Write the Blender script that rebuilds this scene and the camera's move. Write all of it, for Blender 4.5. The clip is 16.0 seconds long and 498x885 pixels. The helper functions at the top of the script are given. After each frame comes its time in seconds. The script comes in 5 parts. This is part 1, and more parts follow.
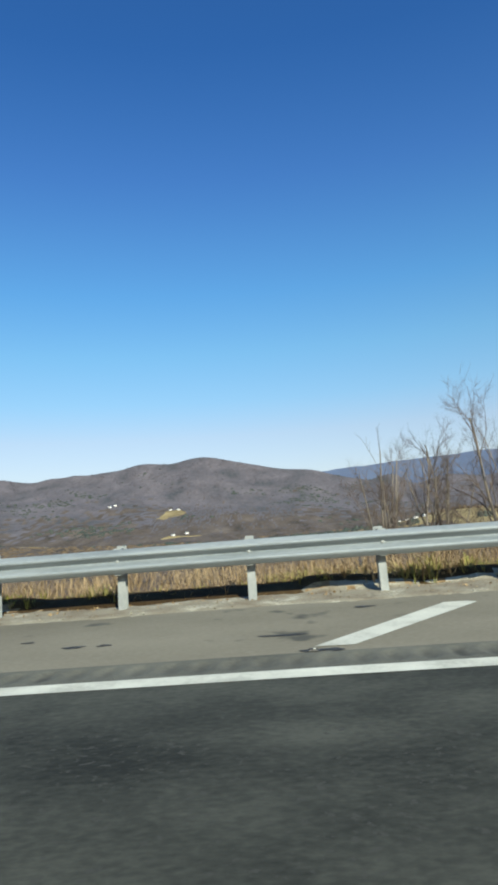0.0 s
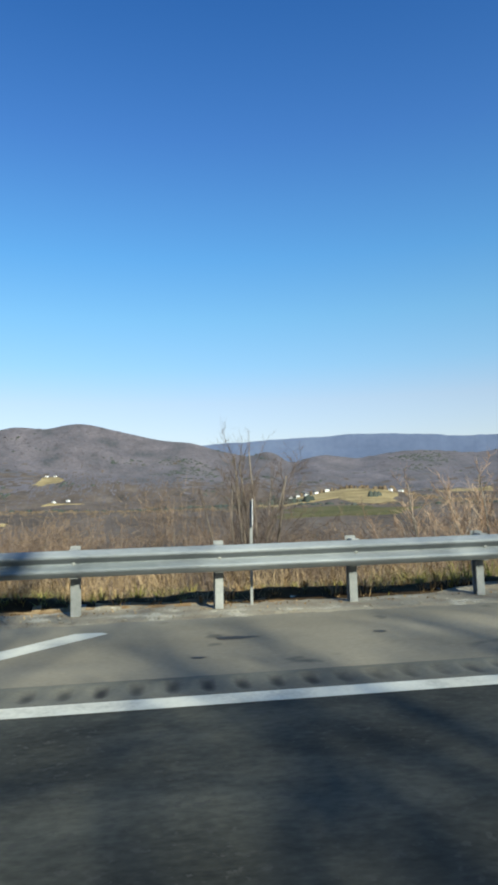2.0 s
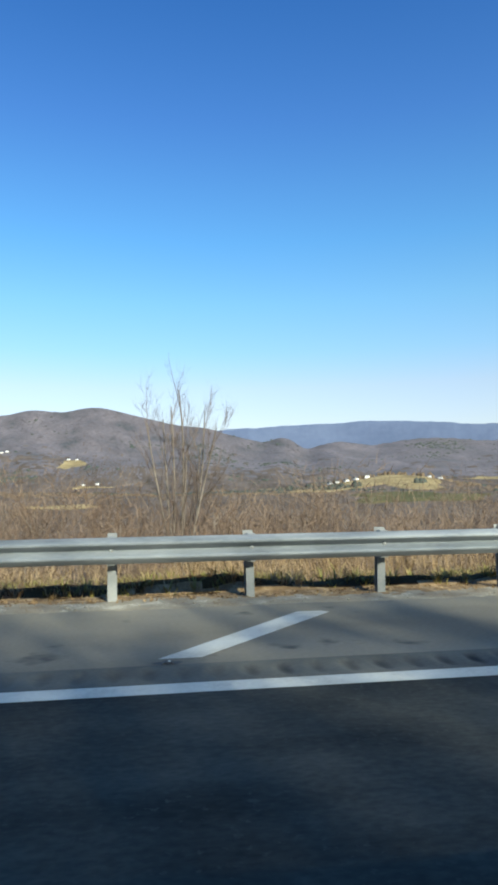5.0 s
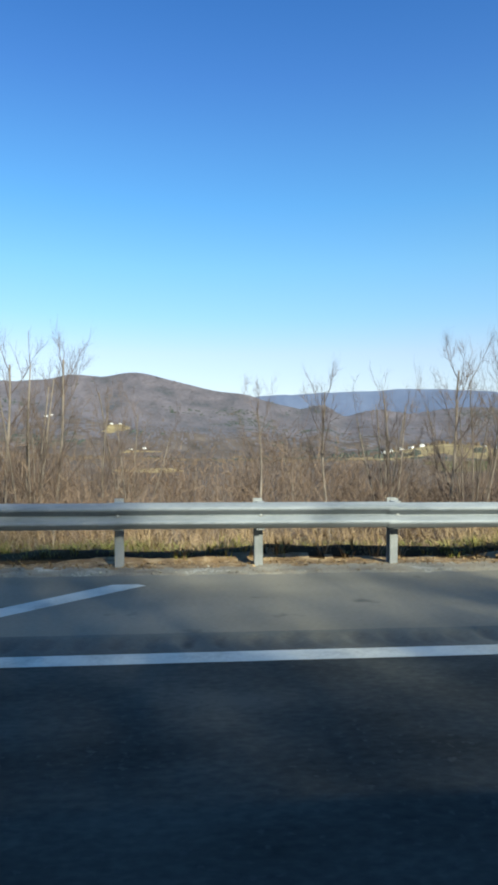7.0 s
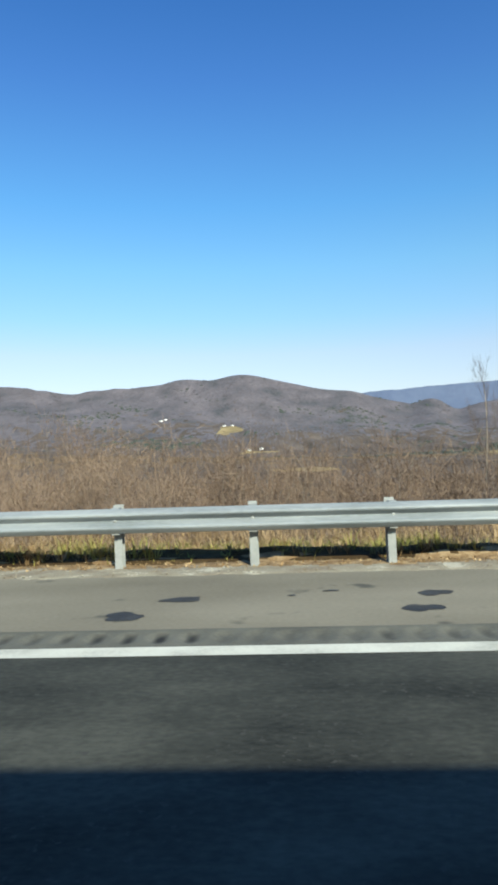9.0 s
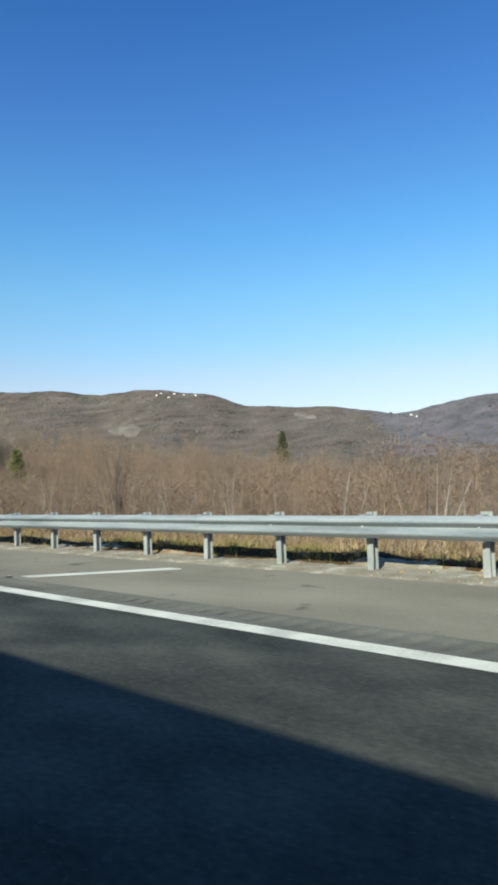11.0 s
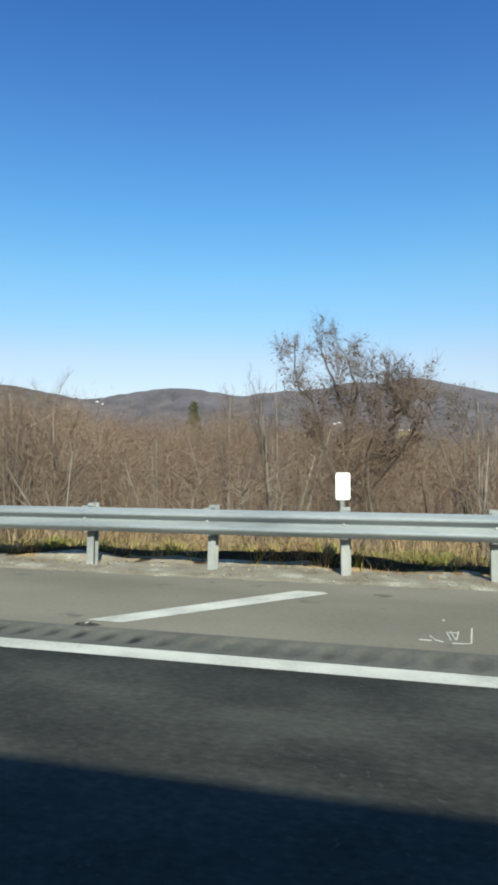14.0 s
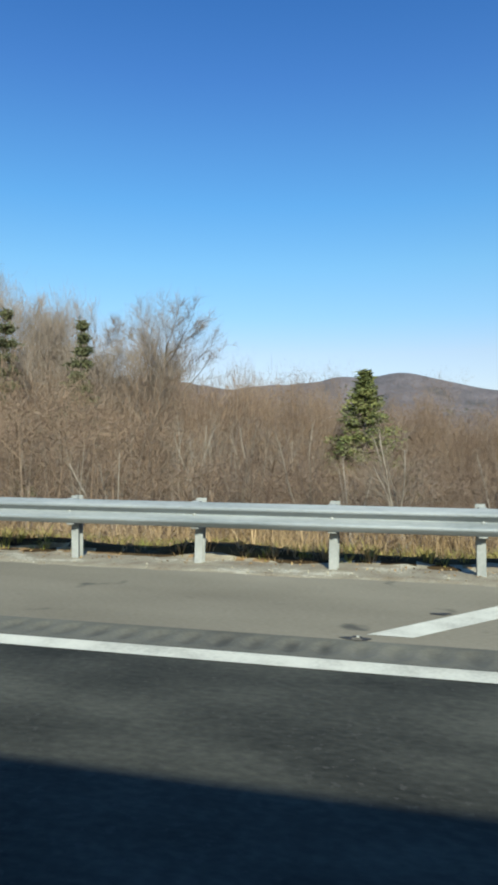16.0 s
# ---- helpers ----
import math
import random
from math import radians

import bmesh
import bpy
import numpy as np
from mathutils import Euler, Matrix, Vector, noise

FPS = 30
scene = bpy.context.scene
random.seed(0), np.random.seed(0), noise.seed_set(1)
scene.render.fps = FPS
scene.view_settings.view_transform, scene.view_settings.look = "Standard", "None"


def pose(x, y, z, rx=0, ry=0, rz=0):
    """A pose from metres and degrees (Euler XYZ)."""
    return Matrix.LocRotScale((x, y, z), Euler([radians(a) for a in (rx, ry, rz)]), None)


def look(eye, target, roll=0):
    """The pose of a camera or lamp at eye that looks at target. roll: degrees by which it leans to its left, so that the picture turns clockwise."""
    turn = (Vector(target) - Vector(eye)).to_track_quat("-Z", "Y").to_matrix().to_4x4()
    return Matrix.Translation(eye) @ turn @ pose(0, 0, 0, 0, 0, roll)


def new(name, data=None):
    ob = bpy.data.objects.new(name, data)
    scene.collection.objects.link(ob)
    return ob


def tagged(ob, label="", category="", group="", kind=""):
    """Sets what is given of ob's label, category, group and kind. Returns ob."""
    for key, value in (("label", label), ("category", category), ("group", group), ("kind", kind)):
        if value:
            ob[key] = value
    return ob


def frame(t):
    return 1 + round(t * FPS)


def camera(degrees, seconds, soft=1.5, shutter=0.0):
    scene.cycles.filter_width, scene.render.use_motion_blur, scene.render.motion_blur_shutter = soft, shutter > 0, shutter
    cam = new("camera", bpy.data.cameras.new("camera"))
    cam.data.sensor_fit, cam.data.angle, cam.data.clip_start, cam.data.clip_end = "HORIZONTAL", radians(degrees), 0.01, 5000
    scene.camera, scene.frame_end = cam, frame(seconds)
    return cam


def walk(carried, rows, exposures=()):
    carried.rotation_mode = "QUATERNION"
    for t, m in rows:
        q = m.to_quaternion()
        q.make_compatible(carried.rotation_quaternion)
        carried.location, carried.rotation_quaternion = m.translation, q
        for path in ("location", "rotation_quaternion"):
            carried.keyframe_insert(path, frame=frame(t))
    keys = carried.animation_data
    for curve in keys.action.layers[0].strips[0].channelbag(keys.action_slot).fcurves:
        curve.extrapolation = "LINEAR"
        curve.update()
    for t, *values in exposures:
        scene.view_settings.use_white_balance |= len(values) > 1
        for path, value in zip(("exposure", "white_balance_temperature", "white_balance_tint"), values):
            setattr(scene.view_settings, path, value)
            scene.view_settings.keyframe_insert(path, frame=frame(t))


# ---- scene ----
ROWS = [
    (0.0, -0.19, -0.46, 1.210, -2.75, 8.33, -3.85),
    (0.5, -13.07, -0.34, 1.254, -0.29, 6.42, -2.85),
    (1.0, -26.01, -0.26, 1.249, -0.18, 5.19, -2.06),
    (1.5, -39.01, -0.10, 1.261, 1.81, 5.46, -2.10),
    (2.0, -52.05, 0.01, 1.267, 8.17, 5.58, -1.59),
    (2.5, -65.12, 0.08, 1.286, 10.77, 5.23, -2.55),
    (3.0, -78.22, -0.00, 1.306, 9.10, 5.81, -2.25),
    (3.5, -91.34, 0.01, 1.309, 9.10, 3.40, -0.82),
    (4.0, -104.45, -0.08, 1.289, 9.01, 4.44, -0.62),
    (6.5, -169.76, 0.02, 1.292, 5.68, 3.38, -0.79),
    (7.0, -182.72, 0.07, 1.302, 5.59, 1.50, 0.10),
    (7.5, -195.62, 0.07, 1.299, 5.04, 2.15, -0.83),
    (8.0, -208.46, 0.09, 1.277, 5.16, 1.18, -0.13),
    (8.5, -221.24, 0.08, 1.267, 5.43, 1.17, -0.26),
    (9.0, -233.94, -0.27, 1.349, -2.90, 1.55, -1.77),
    (9.5, -246.57, -0.18, 1.298, -35.02, 1.50, -1.81),
    (10.0, -259.12, -0.07, 1.294, -41.51, 2.59, -3.02),
    (12.5, -320.54, 0.20, 1.273, -44.45, 4.54, -1.34),
    (13.0, -332.53, 0.18, 1.293, -32.83, 3.98, -1.48),
    (13.5, -344.43, 0.19, 1.332, -17.69, 1.29, -0.25),
    (14.0, -356.22, 0.10, 1.330, -15.26, 2.02, 0.12),
    (14.5, -367.91, 0.16, 1.299, -13.92, 0.41, 0.93),
    (15.0, -379.50, 0.17, 1.315, -14.14, 1.10, 0.43),
    (15.5, -390.98, 0.16, 1.320, -13.92, 1.18, 0.82),
    (16.0, -402.36, 0.16, 1.320, -13.56, 1.49, 0.48),
]


def aim(x, y, z, yaw, pitch, roll):
    """A camera pose from a place, a turn away from the rail's normal, a tilt and a roll."""
    a, p = radians(yaw), radians(pitch)
    way = Vector((math.sin(a) * math.cos(p), math.cos(a) * math.cos(p), math.sin(p)))
    eye = Vector((x, y, z))
    return look(eye, eye + way, roll)


cam = camera(40.86, 16.0, soft=3.5)
walk(cam, [(t, aim(*r)) for t, *r in ROWS], [(t, 0.68 + e, 6500, -5) for t, e in ((0, -0.12), (1, -0.1), (2, 0.03), (3, 0.12), (4, 0.24), (6.5, 0.25), (8.0, 0.22), (9.0, 0.12), (9.5, 0.1), (12.5, 0.08), (13.5, -0.03), (14.5, 0.0), (16, 0.02))])

# ---- light ----
SUN_ELEVATION, SUN_SIDE = 30.0, 20.0   # the sun stands behind the road, a little towards +x
world = bpy.data.worlds.new("sky")
scene.world = world
world.use_nodes = True
wn = world.node_tree.nodes
sky = wn.new("ShaderNodeTexSky")
sky.sky_type = "NISHITA"
sky.sun_disc = False
sky.sun_elevation = radians(SUN_ELEVATION)
sky.sun_rotation = radians(180 - SUN_SIDE)
sky.altitude = 300
sky.air_density = 1.0
sky.dust_density = 1.5
sky.ozone_density = 1.2
wn["Background"].inputs["Strength"].default_value = 0.125
# clear winter air: a deep blue overhead that pales to white haze at the horizon
way_up, split, clear_air, grade = wn.new("ShaderNodeTexCoord"), wn.new("ShaderNodeSeparateXYZ"), wn.new("ShaderNodeValToRGB"), wn.new("ShaderNodeMixRGB")
AIR = [(0.0, (0.79, 0.67, 0.74)), (0.105, (0.8, 0.68, 0.745)), (0.156, (0.81, 0.705, 0.76)), (0.208, (0.665, 0.755, 0.85)), (0.276, (0.575, 0.79, 0.92)), (0.358, (0.445, 0.745, 1.0)),
       (0.423, (0.4, 0.68, 1.0)), (0.5, (0.335, 0.585, 0.99)), (0.63, (0.225, 0.485, 0.92)), (1.0, (0.22, 0.48, 0.92))]
while len(clear_air.color_ramp.elements) < len(AIR):
    clear_air.color_ramp.elements.new(0.5)
for stop, (height, colour) in zip(clear_air.color_ramp.elements, AIR):
    stop.position, stop.color = height, (*colour, 1)
grade.blend_type = "MULTIPLY"
grade.inputs["Fac"].default_value = 1.0
for a, b in ((way_up.outputs["Generated"], split.inputs[0]), (split.outputs["Z"], clear_air.inputs["Fac"]), (sky.outputs["Color"], grade.inputs["Color1"]), (clear_air.outputs["Color"], grade.inputs["Color2"]), (grade.outputs["Color"], wn["Background"].inputs["Color"])):
    world.node_tree.links.new(a, b)

sun_data = bpy.data.lights.new("sun", "SUN")
sun_data.energy, sun_data.angle, sun_data.color = 5.0, radians(0.53), (1.0, 0.91, 0.79)
sun = new("sun", sun_data)
e, s = radians(SUN_ELEVATION), radians(SUN_SIDE)
to_sun = Vector((math.sin(s) * math.cos(e), -math.cos(s) * math.cos(e), math.sin(e)))
sun.matrix_world = look(to_sun * 100, (0, 0, 0))

# ---- materials ----


def material(name, colours, scale=3.0, fine=40.0, rough=0.8, metal=0.0, bump=0.3, bump_scale=None, stretch=(1, 1, 1), island=0.0, spec=0.5, depth=0.02):
    """Two scales of mottling between the given colours, fine relief, and some change from piece to piece."""
    m = bpy.data.materials.new(name)
    m.use_nodes = True
    n, l = m.node_tree.nodes, m.node_tree.links
    b = n["Principled BSDF"]
    b.inputs["Roughness"].default_value = rough
    b.inputs["Metallic"].default_value = metal
    b.inputs["Specular IOR Level"].default_value = spec
    geo = n.new("ShaderNodeNewGeometry")
    mp = n.new("ShaderNodeMapping")
    mp.inputs["Scale"].default_value = stretch
    l.new(geo.outputs["Position"], mp.inputs["Vector"])
    big, small = n.new("ShaderNodeTexNoise"), n.new("ShaderNodeTexNoise")
    for node, sc, det in ((big, scale, 5.0), (small, fine, 3.0)):
        node.inputs["Scale"].default_value = sc
        node.inputs["Detail"].default_value = det
        l.new(mp.outputs["Vector"], node.inputs["Vector"])
    add = n.new("ShaderNodeMath")
    add.operation = "MULTIPLY_ADD"
    add.inputs[1].default_value = 0.45
    l.new(small.outputs["Fac"], add.inputs[0])
    l.new(big.outputs["Fac"], add.inputs[2])
    last = add.outputs[0]
    if island:
        rnd = n.new("ShaderNodeMath")
        rnd.operation = "MULTIPLY_ADD"
        rnd.inputs[1].default_value = island
        l.new(geo.outputs["Random Per Island"], rnd.inputs[0])
        l.new(last, rnd.inputs[2])
        last = rnd.outputs[0]
    ramp = n.new("ShaderNodeValToRGB")
    lo, hi = 0.5, 0.95 + island
    el = ramp.color_ramp.elements
    while len(el) < len(colours):
        el.new(0.5)
    for i, c in enumerate(colours):
        el[i].position = lo + (hi - lo) * i / max(1, len(colours) - 1)
        el[i].color = (*c, 1)
    l.new(last, ramp.inputs["Fac"])
    l.new(ramp.outputs["Color"], b.inputs["Base Color"])
    if bump:
        bp, bn = n.new("ShaderNodeBump"), n.new("ShaderNodeTexNoise")
        bn.inputs["Scale"].default_value = bump_scale or fine
        bn.inputs["Detail"].default_value = 4.0
        l.new(mp.outputs["Vector"], bn.inputs["Vector"])
        bp.inputs["Strength"].default_value = bump
        bp.inputs["Distance"].default_value = depth
        l.new(bn.outputs["Fac"], bp.inputs["Height"])
        l.new(bp.outputs["Normal"], b.inputs["Normal"])
    return m


ASPHALT = material("asphalt", [(0.0187, 0.0198, 0.0165), (0.04, 0.0415, 0.0345), (0.07, 0.0715, 0.0585)], 1.5, 26, 0.85, spec=0.18, bump=0.15, bump_scale=60, depth=0.006, stretch=(0.6, 1, 1))
SHOULDER = material("shoulder_asphalt", [(0.1435, 0.128, 0.09522), (0.1882, 0.17, 0.1281), (0.233, 0.211, 0.161)], 0.6, 40, 0.9, bump=0.1, stretch=(0.5, 1, 1), spec=0.2)
WORN = material("rumble_asphalt", [(0.0819, 0.07964, 0.06678), (0.1145, 0.1117, 0.09238), (0.147, 0.1427, 0.1169)], 1.6, 40, 0.9, bump=0.1, stretch=(0.6, 1, 1), spec=0.2)
PAINT = material("road_paint", [(0.375, 0.368, 0.312), (0.53, 0.522, 0.446), (0.605, 0.597, 0.51)], 2.5, 30, 0.7, bump=0.2, spec=0.3)
TAR = material("tar_stain", [(0.0169, 0.016, 0.0139), (0.0281, 0.0256, 0.0207), (0.045, 0.04, 0.0323)], 4, 60, 0.6)
STEEL = material("galvanised_steel", [(0.125, 0.145, 0.155), (0.2, 0.222, 0.236), (0.262, 0.285, 0.294)], 2.2, 34, 0.58, metal=0.15, bump=0.15, stretch=(0.3, 1, 4.0))
POST_STEEL = material("weathered_post_steel", [(0.192, 0.204, 0.204), (0.248, 0.26, 0.256), (0.304, 0.312, 0.304)], 3, 40, 0.6, metal=0.1, bump=0.2)
CONCRETE = material("concrete", [(0.0944, 0.092, 0.0856), (0.13, 0.127, 0.118), (0.166, 0.16, 0.148)], 0.5, 15, 0.9, bump=0.3)
GRAVEL = material("gravel", [(0.15, 0.115, 0.075), (0.225, 0.19, 0.138), (0.3, 0.275, 0.21), (0.42, 0.39, 0.31)], 2.2, 38, 0.95, bump=0.9, island=0.3, spec=0.1)
NEEDLES = material("fallen_leaves", [(0.14, 0.085, 0.043), (0.245, 0.165, 0.086), (0.36, 0.265, 0.15)], 6, 45, 0.9, bump=0.9, island=0.3, spec=0.1)
GRASS = material("verge_grass", [(0.185, 0.145, 0.055), (0.25, 0.215, 0.07), (0.185, 0.185, 0.05)], 0.35, 3, 0.8, bump=0, island=0.3, spec=0.1)
STRAW = material("dry_grass", [(0.165, 0.108, 0.055), (0.26, 0.18, 0.095), (0.375, 0.275, 0.158)], 0.6, 5, 0.85, bump=0, island=0.25, spec=0.1)
BARK = material("grey_bark", [(0.0443, 0.0332, 0.0273), (0.0802, 0.0644, 0.0527), (0.129, 0.106, 0.0884)], 2, 25, 0.9, bump=0.4, stretch=(1, 1, 0.3))
TWIG = material("twigs", [(0.06, 0.042, 0.033), (0.1, 0.073, 0.058), (0.15, 0.115, 0.094)], 0.5, 6, 0.9, bump=0, island=0.2)
GREY_TWIG = material("grey_twigs", [(0.108, 0.084, 0.067), (0.172, 0.139, 0.113), (0.255, 0.212, 0.175)], 0.3, 4, 0.9, bump=0, island=0.25)
RED_TWIG = material("reddish_twigs", [(0.075, 0.043, 0.031), (0.13, 0.08, 0.06), (0.2, 0.135, 0.105)], 0.5, 6, 0.9, bump=0, island=0.3)
PALE_TWIG = material("pale_twigs", [(0.17, 0.1, 0.062), (0.29, 0.19, 0.122), (0.42, 0.31, 0.215)], 0.5, 6, 0.9, bump=0, island=0.3)
PALE_BARK = material("pale_bark", [(0.15, 0.125, 0.1), (0.24, 0.21, 0.175), (0.34, 0.3, 0.255)], 2, 25, 0.9, bump=0.4, stretch=(1, 1, 0.3))
MID_BARK = material("tan_bark", [(0.095, 0.076, 0.06), (0.165, 0.137, 0.11), (0.25, 0.212, 0.172)], 2, 25, 0.9, bump=0.4, stretch=(1, 1, 0.3))
BRUSH = material("brush_twigs", [(0.063, 0.04, 0.026), (0.128, 0.085, 0.057), (0.212, 0.152, 0.106)], 0.15, 3, 0.9, bump=0, island=0.4)
DRY_LEAF = material("dead_leaves", [(0.0462, 0.0248, 0.0128), (0.0852, 0.0462, 0.0239), (0.117, 0.0708, 0.0367)], 0.5, 8, 0.85, bump=0, island=0.3)
PINE = material("pine_needles", [(0.062, 0.08, 0.026), (0.115, 0.132, 0.04), (0.185, 0.19, 0.062)], 0.6, 6, 0.8, bump=0, island=0.3)
WHITE_SHEET = material("white_sheeting", [(0.78, 0.78, 0.76), (0.84, 0.84, 0.82), (0.88, 0.88, 0.86)], 5, 60, 0.5, bump=0.05)
GREEN_SHEET = material("green_sheeting", [(0.005, 0.16, 0.085), (0.01, 0.21, 0.115), (0.02, 0.25, 0.14)], 5, 60, 0.45, bump=0.05)
HOUSE_WHITE = material("white_siding", [(0.7, 0.69, 0.66), (0.8, 0.79, 0.77)], 0.3, 3, 0.8, bump=0)
ROOF_GREY = material("grey_shingles", [(0.071, 0.071, 0.074), (0.118, 0.118, 0.118)], 0.3, 3, 0.9, bump=0)
PASTURE = material("pasture", [(0.147, 0.1134, 0.0585), (0.2625, 0.2052, 0.104), (0.3255, 0.2646, 0.143)], 0.02, 0.2, 0.95, bump=0, spec=0.1)
MEADOW = material("meadow", [(0.055, 0.06, 0.025), (0.09, 0.085, 0.035), (0.12, 0.1, 0.05)], 0.02, 0.2, 0.95, bump=0, spec=0.1)
FOREST = material("bare_forest", [(0.04465, 0.0392, 0.0324), (0.0874, 0.07056, 0.05832), (0.1092, 0.08918, 0.0756), (0.1387, 0.1156, 0.09936)], 0.016, 0.13, 0.95, bump=0.4, bump_scale=0.1, depth=6, stretch=(1, 0.3, 1.5), spec=0.08)
# grey-violet cast: distance haze mixed into the woodland's colour
HAZY_MOUNTAIN = material("hazy_mountain_woodland", [(0.04266, 0.0464, 0.05082), (0.07992, 0.0724, 0.08084), (0.09893, 0.0879, 0.09785), (0.1285, 0.113, 0.1225)], 0.009, 0.07, 0.95, bump=0.3, bump_scale=0.05, depth=10, stretch=(1, 0.25, 1.5))
# blue haze of distance painted into the base colour
FAR_HAZE = material("far_haze_forest", [(0.058, 0.08, 0.138), (0.07, 0.094, 0.158), (0.082, 0.108, 0.174)], 0.004, 0.03, 1.0, bump=0)


def groove_shade(m, step, across, half):
    """Shade of a rumble strip's grooves painted into the colour, one dark patch a groove, fading in and out along the
    road.
    """
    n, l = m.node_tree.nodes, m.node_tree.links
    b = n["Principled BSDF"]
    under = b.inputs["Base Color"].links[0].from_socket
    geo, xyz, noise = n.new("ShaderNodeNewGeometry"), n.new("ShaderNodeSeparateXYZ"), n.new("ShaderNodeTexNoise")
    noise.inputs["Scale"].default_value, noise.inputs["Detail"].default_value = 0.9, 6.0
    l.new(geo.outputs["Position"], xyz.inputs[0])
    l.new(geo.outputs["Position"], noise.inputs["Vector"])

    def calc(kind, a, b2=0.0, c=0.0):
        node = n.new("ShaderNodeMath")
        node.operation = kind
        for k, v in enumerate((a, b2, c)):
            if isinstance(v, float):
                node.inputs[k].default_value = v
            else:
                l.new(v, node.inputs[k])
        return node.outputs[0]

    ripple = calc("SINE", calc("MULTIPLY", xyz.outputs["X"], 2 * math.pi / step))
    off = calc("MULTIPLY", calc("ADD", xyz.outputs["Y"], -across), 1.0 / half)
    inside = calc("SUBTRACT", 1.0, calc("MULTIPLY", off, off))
    # noise that breaks up the painted shade along the road
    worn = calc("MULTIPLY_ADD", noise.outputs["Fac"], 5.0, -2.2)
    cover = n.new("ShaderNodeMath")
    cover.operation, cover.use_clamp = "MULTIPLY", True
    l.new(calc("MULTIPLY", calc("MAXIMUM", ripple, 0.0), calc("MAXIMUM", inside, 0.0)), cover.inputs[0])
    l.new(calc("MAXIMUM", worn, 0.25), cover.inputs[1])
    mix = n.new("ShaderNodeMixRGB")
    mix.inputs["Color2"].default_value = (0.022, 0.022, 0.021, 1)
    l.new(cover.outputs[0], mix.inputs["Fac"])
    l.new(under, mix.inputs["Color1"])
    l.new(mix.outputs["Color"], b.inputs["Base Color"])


def flecks(m, colour, size, share):
    """Pale worn chippings scattered over a surface."""
    n, l = m.node_tree.nodes, m.node_tree.links
    b = n["Principled BSDF"]
    under = b.inputs["Base Color"].links[0].from_socket
    geo, noise, ramp, mix = n.new("ShaderNodeNewGeometry"), n.new("ShaderNodeTexNoise"), n.new("ShaderNodeValToRGB"), n.new("ShaderNodeMixRGB")
    noise.inputs["Scale"].default_value, noise.inputs["Detail"].default_value = size, 3.0
    l.new(geo.outputs["Position"], noise.inputs["Vector"])
    ramp.color_ramp.elements[0].position, ramp.color_ramp.elements[1].position = share, share + 0.09
    l.new(noise.outputs["Fac"], ramp.inputs["Fac"])
    l.new(ramp.outputs["Color"], mix.inputs["Fac"])
    l.new(under, mix.inputs["Color1"])
    mix.inputs["Color2"].default_value = (*colour, 1)
    l.new(mix.outputs["Color"], b.inputs["Base Color"])


flecks(ASPHALT, (0.05, 0.05, 0.044), 19.0, 0.6)
flecks(SHOULDER, (0.075, 0.072, 0.06), 1.7, 0.64)
# groove shading put into the strip's colour
groove_shade(WORN, 0.25, 4.92, 0.16)
# far bare crowns carry the same painted haze
HAZY_CROWN = material("hazy_tree_crowns", [(0.04741, 0.0425, 0.04807), (0.06728, 0.0595, 0.06726), (0.07938, 0.0688, 0.07695), (0.0932, 0.0799, 0.08654)], 0.004, 0.03, 0.95, bump=0, island=0.1)
VALLEY_CROWN = material("valley_tree_crowns", [(0.085, 0.061, 0.039), (0.112, 0.082, 0.053), (0.14, 0.104, 0.069), (0.165, 0.126, 0.086)], 0.008, 0.06, 0.95, bump=0, island=0.15, spec=0.08)
BROWN_CROWN = material("brown_tree_crowns", [(0.0486, 0.0432, 0.04134), (0.0657, 0.05856, 0.05618), (0.0828, 0.07392, 0.07102), (0.1008, 0.09024, 0.08586)], 0.006, 0.05, 0.95, bump=0, island=0.06)
ROCK = material("bare_rock_and_scrub", [(0.075, 0.063, 0.052), (0.12, 0.102, 0.084), (0.19, 0.165, 0.138)], 0.02, 0.15, 0.95, bump=0)
FAR_PINE = material("far_evergreens", [(0.024, 0.033, 0.027), (0.036, 0.045, 0.036), (0.05, 0.058, 0.046)], 0.01, 0.1, 0.95, bump=0, island=0.3)
OLIVE_PINE = material("olive_evergreen_needles", [(0.036, 0.042, 0.019), (0.06, 0.066, 0.028), (0.09, 0.094, 0.04)], 0.6, 6, 0.8, bump=0, island=0.3)
VERGE = material("verge_soil", [(0.036, 0.021, 0.009), (0.06, 0.038, 0.016), (0.095, 0.064, 0.028)], 0.6, 9, 0.95, bump=0.8, spec=0.1)

# ---- helpers for building ----


def mesh_object(name, verts, faces, mat, parent=None, label="", smooth=False):
    me = bpy.data.meshes.new(name)
    me.from_pydata([tuple(v) for v in verts], [], [tuple(f) for f in faces])
    if mat:
        me.materials.append(mat)
    if smooth:
        me.polygons.foreach_set("use_smooth", [True] * len(me.polygons))
    ob = new(name, me)
    ob.parent = parent
    if label:
        ob["label"] = label
    return ob


def array_object(name, verts, quads, mat, parent=None, smooth=False):
    """A mesh from number arrays, quick for large ones."""
    verts, quads = np.asarray(verts, np.float32), np.asarray(quads, np.int32)
    k = quads.shape[1]
    me = bpy.data.meshes.new(name)
    me.vertices.add(len(verts))
    me.vertices.foreach_set("co", verts.ravel())
    me.loops.add(quads.size)
    me.loops.foreach_set("vertex_index", quads.ravel())
    me.polygons.add(len(quads))
    me.polygons.foreach_set("loop_start", np.arange(0, quads.size, k, dtype=np.int32))
    me.update(calc_edges=True)
    me.validate()
    if mat:
        me.materials.append(mat)
    me.polygons.foreach_set("use_smooth", np.full(len(quads), smooth, bool))
    ob = new(name, me)
    ob.parent = parent
    return ob


